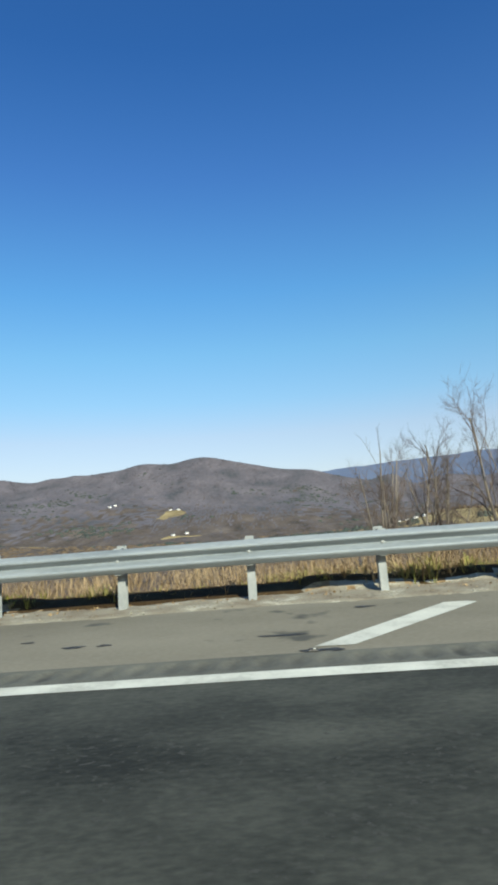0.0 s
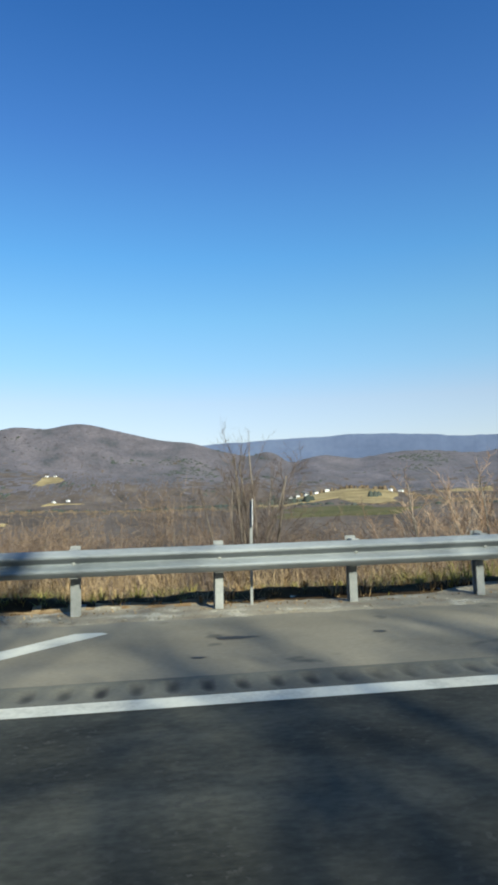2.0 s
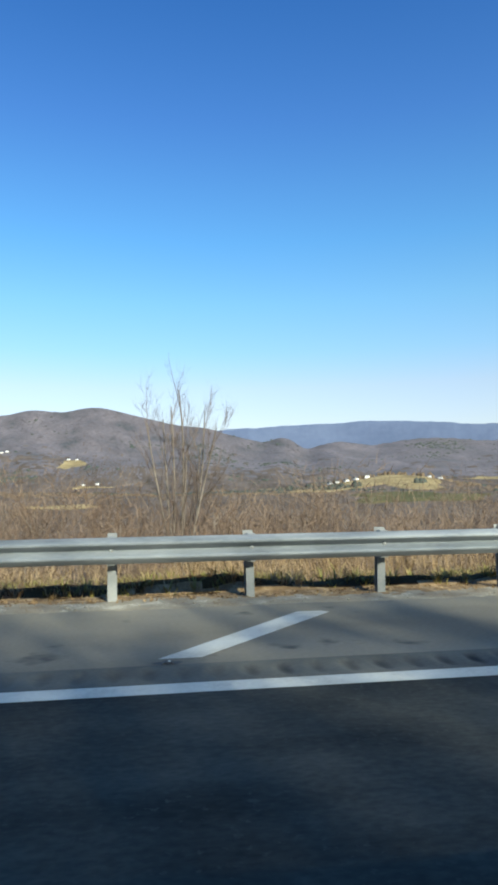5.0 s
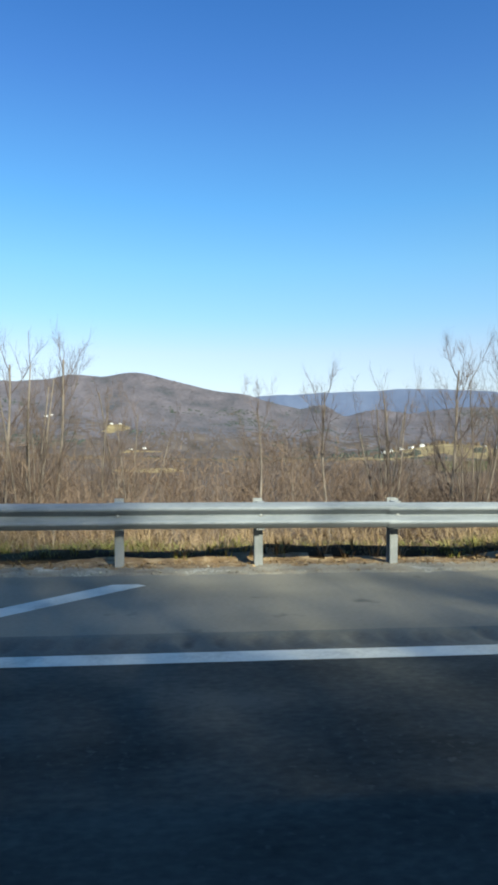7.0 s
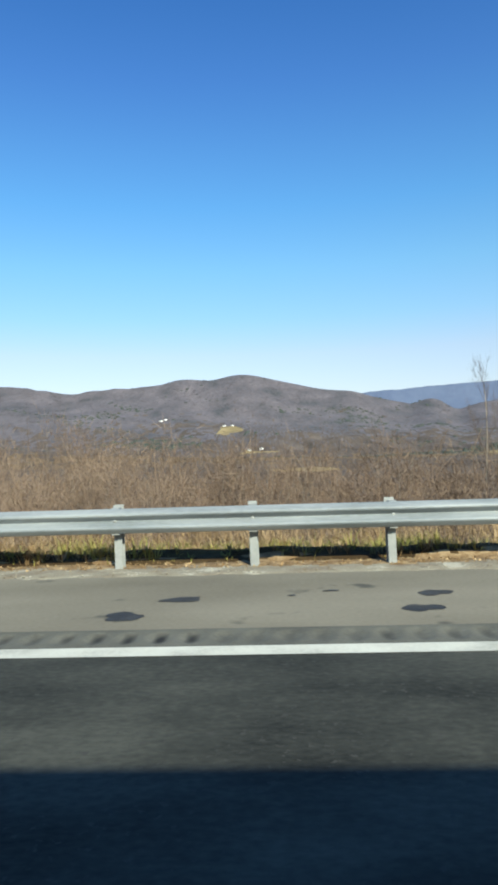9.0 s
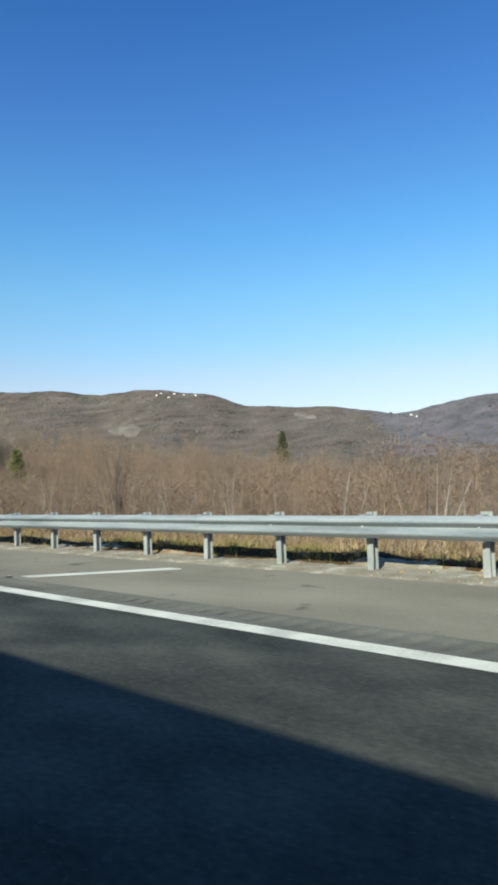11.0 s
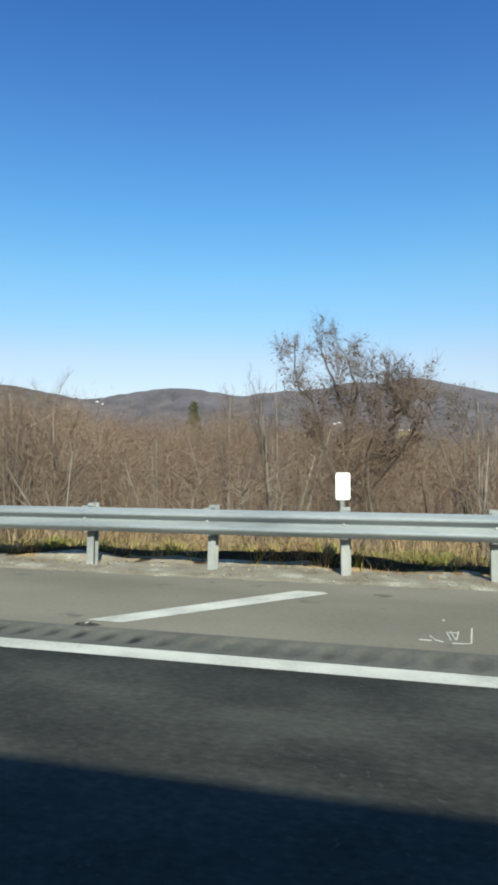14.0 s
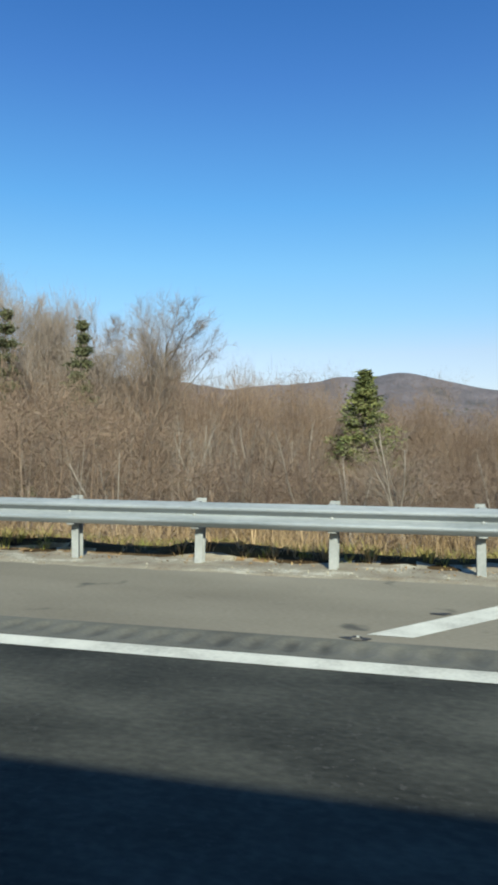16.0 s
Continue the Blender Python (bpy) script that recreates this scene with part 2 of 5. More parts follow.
def part(name, bm, mat, parent, label=""):
    me = bpy.data.meshes.new(name)
    bm.to_mesh(me)
    bm.free()
    if mat:
        me.materials.append(mat)
    ob = new(name, me)
    ob.parent = parent
    if label:
        ob["label"] = label
    return ob


def box(sx, sy, sz, x=0, y=0, z=0, bevel=0.0):
    """A bmesh box of the given size, centred in x and y, standing on z."""
    bm = bmesh.new()
    bmesh.ops.create_cube(bm, size=1, matrix=Matrix.Translation((x, y, z + sz / 2)) @ Matrix.Diagonal((sx, sy, sz, 1)))
    if bevel:
        bmesh.ops.bevel(bm, geom=bm.edges[:], offset=bevel, segments=2, affect="EDGES")
    return bm


def smooth_step(a, b, v):
    u = np.clip((v - a) / (b - a), 0, 1)
    return u * u * (3 - 2 * u)


# ---- the lie of the land ----
EDGE_LINE, RAIL_Y, POST_STEP = 4.516, 8.09, 1.7
BANK_X = [-80, -65, -52, -39, -26, -13, 0, 14]
BANK = [0.0, 0.0013, 0.0051, 0.013, 0.0196, 0.037, 0.0555, 0.062]


def bank(x):
    """The road's cross slope, which fades out along the first stretch."""
    return np.interp(x, BANK_X, BANK)


def road_z(x, y):
    return bank(x) * np.clip(y, -6, 14)


# main ridge: hills as seen round the compass from mid-road: bearing, height angle, half width, in degrees
HILLS = [(-75, 7.72, 12.1), (-68.3, 7.84, 14), (-59.6, 8.39, 15.9), (-51.2, 8.27, 10), (-46.2, 7.88, 8), (-39.1, 6.76, 12.2), (-33.3, 5.95, 7.1), (-22.8, 6.54, 15.4),
         (-19.7, 5.86, 2.7), (-21.2, 5.68, 4.9), (-3.4, 6.78, 7), (-8.1, 5.77, 5), (-6.5, 6.77, 25.1)]
# knolls and saddles along its crest, one every 2.5 degrees from -62
KNOLLS = (-0.21, -0.09, -0.32, -0.01, -0.08, -0.25, -0.2, -0.81, 0.09, -0.34, -0.14, -0.28, -0.49, 0.25, 0.05, 0.08, -0.15, -0.67, 0.1, 0.15, 0.01, 0.23, -0.05, 0.12, -0.07, 0.15, -0.01, 0.22)
FRONT = [(8, 4.6, 9.0), (11.8, 4.72, 3.5), (16.5, 4.35, 6.0), (24, 4.5, 12.0), (35, 4.8, 12.0), (45, 4.95, 9.0)]
FAR_RIDGE = [(1.5, 5.32, 13.9), (10.4, 5.5, 16.3), (19.8, 5.89, 19), (32, 5.16, 18.8), (43.2, 5.18, 19.4)]
MID_X = -190.0


def crest(hills, az):
    v = np.array([e * np.exp(-((az - c) / w) ** 2) for c, e, w in hills])
    return (v ** 8).sum(0) ** (1 / 8)


def wave(x, y, k, seed=0.0):
    """Smooth rolling variation between about -1 and 1."""
    return (np.sin(x * k + 1.3 * np.sin(y * k * 0.7 + seed)) + np.sin(y * k * 1.3 + 1.7 * np.sin(x * k * 0.6 + 2 * seed)) + np.sin((x + y) * k * 2.1 + seed) * 0.5) / 2.5


def berm(x, y):
    """The low turf bank along the back of the rail, with a wavering foot."""
    foot = y + 0.15 * wave(x, x * 0, 1.3) + 0.07 * wave(x, x * 0, 3.3) + 0.05 * wave(x, x * 0, 5.1, 1.0)
    lumps = 1 + 0.4 * wave(x, x * 0, 1.1) + 0.35 * wave(x, x * 0, 2.9, 1.0)
    return 0.13 * lumps * smooth_step(8.7, 9.08, foot) * (1 - smooth_step(9.4, 11.0, y))


def verge_z(x, y):
    """The gravel and turf from the shoulder's edge to behind the rail."""
    return road_z(x, y) - 0.03 * smooth_step(8.3, 9.2, y) - 0.13 * smooth_step(9.1, 9.9, y) + berm(x, y)


def land_z(x, y):
    x, y = np.asarray(x, float), np.asarray(y, float)
    r = np.hypot(x - MID_X, y)
    az = np.degrees(np.arctan2(x - MID_X, y))
    # the slope that falls away behind the rail, steeper along the first half of the road
    open_side = smooth_step(-275, -225, x)
    fall = 0.26 * open_side + 0.10 * (1 - open_side)
    d = np.clip(y - 11.5, 0, None)
    near = -0.05 - 0.2 * smooth_step(8.6, 11.5, y) - fall * np.minimum(d, 36) - 0.06 * np.clip(d - 36, 0, 150)
    near = np.where(y < 8.0, -0.08 + 0.3 * np.clip(-14 - y, 0, 70), near) + road_z(x, y) * (1 - smooth_step(14, 60, y))
    near = near + 0.12 * wave(x, y, 0.9) * smooth_step(9.2, 12, y) + berm(x, y)
    ridge = crest(HILLS, az) + sum(k * np.exp(-((az + 62 - 2.5 * i) / 2.0) ** 2) for i, k in enumerate(KNOLLS))
    main = np.maximum(ridge, crest(FRONT, az) * 0.98)
    u = np.clip((r - 800) / 2900, 0, 1)
    el = main * np.minimum(1, u ** 2.0 + 0.05 * wave(x, y, 0.0042, 1.0) * np.sin(np.pi * u) ** 0.8 * 2)
    hill = r * np.tan(np.radians(el)) + 7 * wave(x, y, 0.021, 2.0) * smooth_step(900, 2000, r) * (1 - u ** 6)
    hill = hill + 25 * np.exp(-((az - 22.5) / 5.5) ** 2 - ((r - 1380) / 250) ** 2)
    hill = np.where(r > 3700, 3700 * np.tan(np.radians(main)) - (r - 3700) * 0.35, hill)
    w = smooth_step(250, 1000, r) * (y > 0)
    return near * (1 - w) + hill * w


def graded(*stops):
    """Ticks that grow coarser: (from, to, step) runs joined."""
    out = []
    for a, b, st in stops:
        out += list(np.arange(a, b, st))
    return np.array(out + [stops[-1][1]])


gx = graded((-4400, -1200, 40), (-1200, -480, 20), (-480, 40, 4), (40, 900, 20), (900, 4400, 40))
gy = graded((-400, -10, 30), (-10, 8, 3), (8, 14, 0.5), (14, 60, 3), (60, 300, 15), (300, 4600, 36))
GX, GY = np.meshgrid(gx, gy)
GZ = land_z(GX, GY)
ni, nj = GX.shape
idx = np.arange(ni * nj).reshape(ni, nj)
quads = np.stack([idx[:-1, :-1], idx[:-1, 1:], idx[1:, 1:], idx[1:, :-1]], -1).reshape(-1, 4)
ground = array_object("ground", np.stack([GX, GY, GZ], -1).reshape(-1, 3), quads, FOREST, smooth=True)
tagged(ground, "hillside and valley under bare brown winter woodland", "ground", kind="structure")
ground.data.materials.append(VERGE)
ground.data.materials.append(HAZY_MOUNTAIN)
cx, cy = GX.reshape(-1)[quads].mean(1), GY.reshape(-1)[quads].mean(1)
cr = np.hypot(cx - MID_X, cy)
# index 2, the haze-tinted ground, takes over with distance
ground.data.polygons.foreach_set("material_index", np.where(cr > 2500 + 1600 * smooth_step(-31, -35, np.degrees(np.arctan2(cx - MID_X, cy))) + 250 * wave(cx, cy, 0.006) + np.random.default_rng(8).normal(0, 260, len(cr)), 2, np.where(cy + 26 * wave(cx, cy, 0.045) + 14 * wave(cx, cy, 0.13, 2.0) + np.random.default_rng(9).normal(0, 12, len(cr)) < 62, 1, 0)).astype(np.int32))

# the far ridge, a band of hills of its own beyond the valley, blue with painted haze
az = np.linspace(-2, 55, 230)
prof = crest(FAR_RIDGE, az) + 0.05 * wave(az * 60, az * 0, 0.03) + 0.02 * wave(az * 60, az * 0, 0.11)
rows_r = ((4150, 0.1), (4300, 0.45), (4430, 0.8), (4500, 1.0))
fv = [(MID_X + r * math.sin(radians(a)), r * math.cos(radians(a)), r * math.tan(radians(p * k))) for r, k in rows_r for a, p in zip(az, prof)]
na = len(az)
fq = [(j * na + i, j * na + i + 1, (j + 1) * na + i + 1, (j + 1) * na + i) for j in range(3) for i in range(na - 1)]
far = mesh_object("backdrop", fv, fq, FAR_HAZE)
tagged(far, "distant mountain ridge beyond the valley, blue haze in its colour", "mountain", kind="structure")

# ---- road ----
X0, X1 = -470.0, 60.0
rx = np.arange(X0, X1 + 1, 2.0)


def strip(name, y_ticks, lift, mat, label, category, thick=0.0):
    """A band of paving along the road, with an edge face on both sides where it has thickness."""
    ys = [y_ticks[0]] + list(y_ticks) + [y_ticks[-1]] if thick else list(y_ticks)
    zs = [lift - thick] + [lift] * len(y_ticks) + [lift - thick] if thick else [lift] * len(y_ticks)
    a, b = np.meshgrid(rx, np.arange(len(ys)))
    yy, zz = np.array(ys)[b], np.array(zs)[b]
    v = np.stack([a, yy, road_z(a, yy) + zz], -1).reshape(-1, 3)
    k = np.arange(a.size).reshape(a.shape)
    f = np.stack([k[:-1, :-1], k[:-1, 1:], k[1:, 1:], k[1:, :-1]], -1).reshape(-1, 4)
    return tagged(array_object(name, v, f, mat), label, category, kind="structure")


strip("road", [-8, -4, 0, 2, EDGE_LINE + 0.14], 0.0, ASPHALT, "dark grey asphalt highway lane", "road", 0.1)
strip("pavement", [5.16, 6.4, 7.72], 0.0, SHOULDER, "pale tan-grey asphalt hard shoulder", "shoulder", 0.1)
strip("trim", [EDGE_LINE - 0.115, EDGE_LINE + 0.115], 0.004, PAINT, "solid white painted edge line", "road marking")

# rumble strip: ground-in grooves between the line and the shoulder
ax = np.arange(-412, 10, 0.041667)
ty = np.array([EDGE_LINE + 0.14, 4.72, 4.77, 4.82, 4.87, 4.95, 5.0, 5.04, 5.08, 5.12, 5.16])
A, B = np.meshgrid(ax, ty)
groove = np.clip(np.sin(A * 2 * np.pi / 0.25) + 0.9 - ((B - 4.91) / 0.14) ** 2, 0, 1)
v = np.stack([A, B, road_z(A, B) - 0.022 * groove], -1).reshape(-1, 3)
k = np.arange(A.size).reshape(A.shape)
f = np.stack([k[:-1, :-1], k[:-1, 1:], k[1:, 1:], k[1:, :-1]], -1).reshape(-1, 4)
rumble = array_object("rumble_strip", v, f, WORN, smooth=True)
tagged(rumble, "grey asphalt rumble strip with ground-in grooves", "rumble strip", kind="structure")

# gravel edge under the rail
gxs = np.arange(-430, 20, 0.11)
gys = np.array([7.62, 7.7, 7.78, 7.86, 7.94, 8.02, 8.1, 8.2, 8.3, 8.42, 8.56, 8.7, 8.8, 8.9, 9.0, 9.1, 9.3, 9.6, 10.0])
A, B = np.meshgrid(gxs, gys)
rng = np.random.default_rng(3)
loose = (B > 7.65).astype(float)
lump = rng.random(A.shape) * 0.014 * loose + 0.012 * wave(A, B, 3.1) * smooth_step(8.1, 8.6, B)
ragged = 0.07 * wave(A, A * 0, 2.3) + 0.04 * wave(A, A * 0, 7.1)
v = np.stack([A, B + rng.normal(0, 0.02, A.shape) * loose, verge_z(A, B) - 0.012 + 0.016 * smooth_step(7.66, 7.8, B + ragged) + lump], -1).reshape(-1, 3)
k = np.arange(A.size).reshape(A.shape)
f = np.stack([k[:-1, :-1], k[:-1, 1:], k[1:, 1:], k[1:, :-1]], -1).reshape(-1, 4)
edge = tagged(array_object("verge", v, f, GRAVEL, smooth=True), "gravel and fallen brown leaves along the shoulder's edge", "verge", kind="structure")

edge.data.materials.append(VERGE)
mid = v[f].mean(1)
edge.data.materials.append(NEEDLES)
reach = mid[:, 1] + 0.10 * wave(mid[:, 0], mid[:, 0] * 0, 1.7) + 0.05 * wave(mid[:, 0], mid[:, 0] * 0, 5.1, 1.0)
rusty = smooth_step(-290, -250, mid[:, 0]) * (1 - smooth_step(-120, -90, mid[:, 0]))
leafy = (reach + 0.14 * wave(mid[:, 0], mid[:, 1] * 3, 0.83) + rng.normal(0, 0.05, len(mid)) > 8.82 - 0.54 * rusty)
edge.data.polygons.foreach_set("material_index", np.where(reach > 8.86, 1, np.where(leafy, 2, 0)).astype(np.int32))

# fallen leaves lying in the rail's shade
n = 26000
px, py = np.where(rng.random(n) < 0.55, rng.uniform(-270, -100, n), rng.uniform(-412, 10, n)), np.minimum(8.15 + np.abs(rng.normal(0.3, 0.22, n)), 8.85)
turn, big = rng.uniform(0, 6.28, n), rng.uniform(0.01, 0.026, n)
ux, uy = np.cos(turn) * big, np.sin(turn) * big
lift = road_z(px, py) + 0.012 - 0.03 * smooth_step(8.3, 9.2, py)
tilt = rng.normal(0, 0.4, (2, n)) * big
lv = np.stack([np.stack([px - ux, py - uy, lift - tilt[0]], -1), np.stack([px + uy * 0.6, py - ux * 0.6, lift + 0.012 - tilt[1]], -1), np.stack([px + ux, py + uy, lift + tilt[0] + 0.01], -1), np.stack([px - uy * 0.6, py + ux * 0.6, lift + 0.012 + tilt[1]], -1)], 1).reshape(-1, 3)
tagged(array_object("leaf_litter", lv, np.arange(4 * n).reshape(-1, 4), NEEDLES), "fallen brown leaves scattered behind the posts", "leaves", kind="stuff")

# loose stones along the edge
n = 7000
px, py = rng.uniform(-412, 10, n), 7.72 + np.abs(rng.normal(0, 0.22, n))
pr = rng.uniform(0.006, 0.02, n)[:, None, None]
octa = np.array([(1, 0, 0), (-1, 0, 0), (0, 1, 0), (0, -1, 0), (0, 0, 0.8), (0, 0, -0.5)])[None] * rng.uniform(0.6, 1.3, (n, 6, 1))
sv = (octa * pr + np.stack([px, py, road_z(px, py) + 0.018], -1)[:, None]).reshape(-1, 3)
sf = (np.arange(n) * 6)[:, None, None] + np.array([(0, 2, 4), (2, 1, 4), (1, 3, 4), (3, 0, 4), (2, 0, 5), (1, 2, 5), (3, 1, 5), (0, 3, 5)])[None]
tagged(array_object("gravel", sv, sf.reshape(-1, 3), GRAVEL), "small loose grey stones along the shoulder's edge", "gravel", kind="stuff")

# plain unseen wall on the road's other side, added for its shadow on the lane
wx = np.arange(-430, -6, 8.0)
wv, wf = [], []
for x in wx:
    # height sets where the shadow's edge falls across the lane
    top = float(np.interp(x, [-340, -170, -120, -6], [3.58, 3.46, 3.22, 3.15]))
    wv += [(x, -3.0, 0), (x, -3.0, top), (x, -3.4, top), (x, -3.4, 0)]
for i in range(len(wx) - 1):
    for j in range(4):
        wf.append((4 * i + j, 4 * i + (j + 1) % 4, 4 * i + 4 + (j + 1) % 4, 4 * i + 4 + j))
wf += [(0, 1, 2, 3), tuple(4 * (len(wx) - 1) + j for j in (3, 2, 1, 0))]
tagged(mesh_object("shadow_wall", wv, wf, CONCRETE), "unseen plain grey concrete wall, added to shade the near lane", "wall", kind="structure")

# slanting white marks on the shoulder
STRIPE_STEP = 10.882
bm = bmesh.new()
vs = [bm.verts.new(c) for c in ((-0.04, 5.34, 0), (0.3, 5.33, 0), (1.8, 7.08, 0), (1.72, 7.16, 0), (1.46, 7.16, 0))]
bm.faces.new(vs)
stripe_mesh = bpy.data.meshes.new("shoulder_stripe")
bm.to_mesh(stripe_mesh)
bm.free()
stripe_mesh.materials.append(PAINT)
SHIFT = {5: 0.08, 6: 0.07, 7: -0.1, 17: 0.09, 18: 0.07, 23: -0.11, 30: -0.07, 31: -0.14, 32: 0.0, 33: 0.04, 34: -0.06, 35: -0.1}
for n in range(-1, 39):
    x = -n * STRIPE_STEP + SHIFT.get(n, 0)
    ob = new("shoulder_stripe", stripe_mesh)
    bnk = float(bank(x + 0.9))
    ob.matrix_world = pose(x, 0, 0.004, math.degrees(math.atan(bnk)), 0, 0)
    tagged(ob, "slanting white painted stripe on the shoulder", "road marking", "slanting shoulder stripes", "structure")

# ---- guardrail ----
PHASE_X = [-403, -391, -380, -368, -356, -344, -336, -329, -320, -290, -275, -259, -252, -246, -234, -221, -208, -196, -170, -104, -91, -78, -65, -52, -26, -13, 0, 14]
PHASE = [0.79, 0.72, 0.78, 0.832, 0.875, 0.91, 0.895, 0.845, 0.81, 0.84, 0.865, 0.875, 0.92, 1.02, 1.18, 1.22, 1.17, 1.1, 1.02, 0.71, 0.75, 0.79, 0.83, 0.83, 0.72, 0.66, 0.58, 0.55]


def post_x(k):
    x = k * POST_STEP
    return (k + float(np.interp(x, PHASE_X, PHASE))) * POST_STEP


rail = new("guardrail")
tagged(rail, "galvanised steel guardrail on short steel posts beside the shoulder", "guardrail")


def w_profile(off=0.0):
    """The cross section of a corrugated beam: (depth towards the road, height)."""
    pts = [(0.014, 0.0), (0.024, 0.006), (0.05, 0.029), (0.071, 0.048), (0.081, 0.061), (0.084, 0.074), (0.081, 0.088), (0.07, 0.1), (0.036, 0.128), (0.012, 0.148), (0.004, 0.158),
           (0.012, 0.168), (0.036, 0.186), (0.07, 0.211), (0.081, 0.223), (0.084, 0.237), (0.081, 0.25), (0.071, 0.263), (0.05, 0.283), (0.024, 0.306), (0.014, 0.312)]
    return [(d + off, h) for d, h in pts]


prof_out, prof_in = w_profile(), w_profile(-0.004)
bv, bf = [], []
loop = prof_out + prof_in[::-1]
for x in (0.0, 1.0):
    bv += [(x, -d, h) for d, h in loop]
m = len(loop)
for j in range(m):
    bf.append((j, (j + 1) % m, m + (j + 1) % m, m + j))
beam_mesh = bpy.data.meshes.new("beam")
beam_mesh.from_pydata(bv, [], bf)
beam_mesh.materials.append(STEEL)

pm = box(0.102, 0.012, 0.85, 0, -0.055, -0.02, 0.003)
for sx, sy, y in ((0.010, 0.11, 0.0), (0.112, 0.012, 0.055)):
    b2 = box(sx, sy, 0.85, 0, y, -0.02)
    tmp = bpy.data.meshes.new("tmp")
    b2.to_mesh(tmp)
    b2.free()
    pm.from_mesh(tmp)
    bpy.data.meshes.remove(tmp)
post_mesh = bpy.data.meshes.new("post")
pm.to_mesh(post_mesh)
pm.free()
post_mesh.materials.append(POST_STEEL)
bm = box(0.10, 0.15, 0.34, 0, 0, 0.46, 0.004)
block_mesh = bpy.data.meshes.new("spacer_block")
bm.to_mesh(block_mesh)
bm.free()
block_mesh.materials.append(POST_STEEL)
bm = bmesh.new()
bmesh.ops.create_uvsphere(bm, u_segments=8, v_segments=5, radius=0.02, matrix=Matrix.Diagonal((1.3, 0.5, 1, 1)))
bolt_mesh = bpy.data.meshes.new("bolt")
bm.to_mesh(bolt_mesh)
bm.free()
bolt_mesh.materials.append(POST_STEEL)

ks = list(range(-245, 8))
rnd = random.Random(5)
for k in ks:
    x = post_x(k)
    z = float(road_z(x, RAIL_Y))
    p = new("post", post_mesh)
    p.parent = rail
    p.matrix_world = pose(x, RAIL_Y + 0.21, z, rnd.uniform(-1, 1), rnd.uniform(-1.2, 1.2), rnd.uniform(-3, 3))
    b = new("spacer_block", block_mesh)
    b.parent = p
    b.matrix_parent_inverse = p.matrix_world.inverted()
    b.matrix_world = pose(x, RAIL_Y + 0.073, z)
    t = new("bolt", bolt_mesh)
    t.parent = rail
    t.matrix_world = pose(x, RAIL_Y - 0.016, z + 0.634)
for k in ks[:-2:2]:
    xa, xb = post_x(k), post_x(k + 2)
    za, zb = float(road_z(xa, RAIL_Y)), float(road_z(xb, RAIL_Y))
    o = new("beam", beam_mesh)
    o.parent = rail
    lap = 0.12
    o.matrix_world = pose(xa - lap, RAIL_Y + (0.004 if (k // 2) % 2 else 0), za + 0.478 + rnd.uniform(-0.006, 0.006), 0, -math.degrees(math.atan2(zb - za, xb - xa)), rnd.uniform(-0.08, 0.08)) @ Matrix.Diagonal((xb - xa + lap, 1, 1, 1))


# ---- signs along the rail ----


def delineator(x, height, lean, turn):
    """A steel post behind the rail with a white reflective plate near its top."""
    ob = new("delineator_post")
    z = float(road_z(x, 8.5)) - 0.05
    ob.matrix_world = pose(x, 8.5, z, 0, lean, 0)
    bm = box(0.045, 0.012, height - 0.02, 0, 0.012, 0)
    for sx in (-0.02, 0.02):
        b2 = box(0.006, 0.03, height - 0.02, sx, 0.0, 0)
        tmp = bpy.data.meshes.new("tmp")
        b2.to_mesh(tmp)
        b2.free()
        bm.from_mesh(tmp)
        bpy.data.meshes.remove(tmp)
    p = part("post", bm, POST_STEEL, ob)
    p.matrix_local = pose(0, 0, 0, 0, 0, turn)
    bm = bmesh.new()
    w, h, r = 0.11, 0.17, 0.03
    ring = []
    for cxx, czz, a0 in ((w - r, h - r, 0), (-w + r, h - r, 90), (-w + r, -h + r, 180), (w - r, -h + r, 270)):
        for k in range(5):
            a = radians(a0 + 22.5 * k)
            ring.append((cxx + r * math.cos(a), czz + r * math.sin(a)))
    front = [bm.verts.new((u, -0.018, v + height - h)) for u, v in ring]
    back = [bm.verts.new((u, -0.014, v + height - h)) for u, v in ring]
    bm.faces.new(front)
    bm.faces.new(back[::-1])
    for k in range(len(ring)):
        bm.faces.new((front[k], back[k], back[(k + 1) % len(ring)], front[(k + 1) % len(ring)]))
    p = part("plate", bm, WHITE_SHEET, ob, "white reflective plate with rounded corners")
    p.matrix_local = pose(0, 0, 0, 0, 0, turn)
    tagged(ob, "white reflector plate on a steel post behind the guardrail", "road marker", "white reflector posts along the rail")


for x, h, lean, turn in ((-15.15, 1.34, -3, 84), (-33.0, 1.42, 0, 60), (-50.85, 1.38, 1, 80), (-104.35, 1.28, 0, 76), (-178.0, 1.3, 1, 62), (-195.2, 1.4, 0, 82),
                         (-213.5, 1.32, 0, 62), (-231.0, 1.35, 0, 66), (-249.4, 1.37, -5, 60), (-253.6, 0.96, 0, 72), (-267.4, 1.26, 0, 34), (-285.5, 1.3, 1, 45), (-303.5, 1.28, 0, 45), (-321.5, 1.3, -1, 50),
                         (-339.4, 1.28, 2, 38), (-357.3, 1.3, 0, 42), (-377.0, 1.28, -1, 50), (-394.72, 1.26, -5, 58)):
    delineator(x, h, lean, turn)


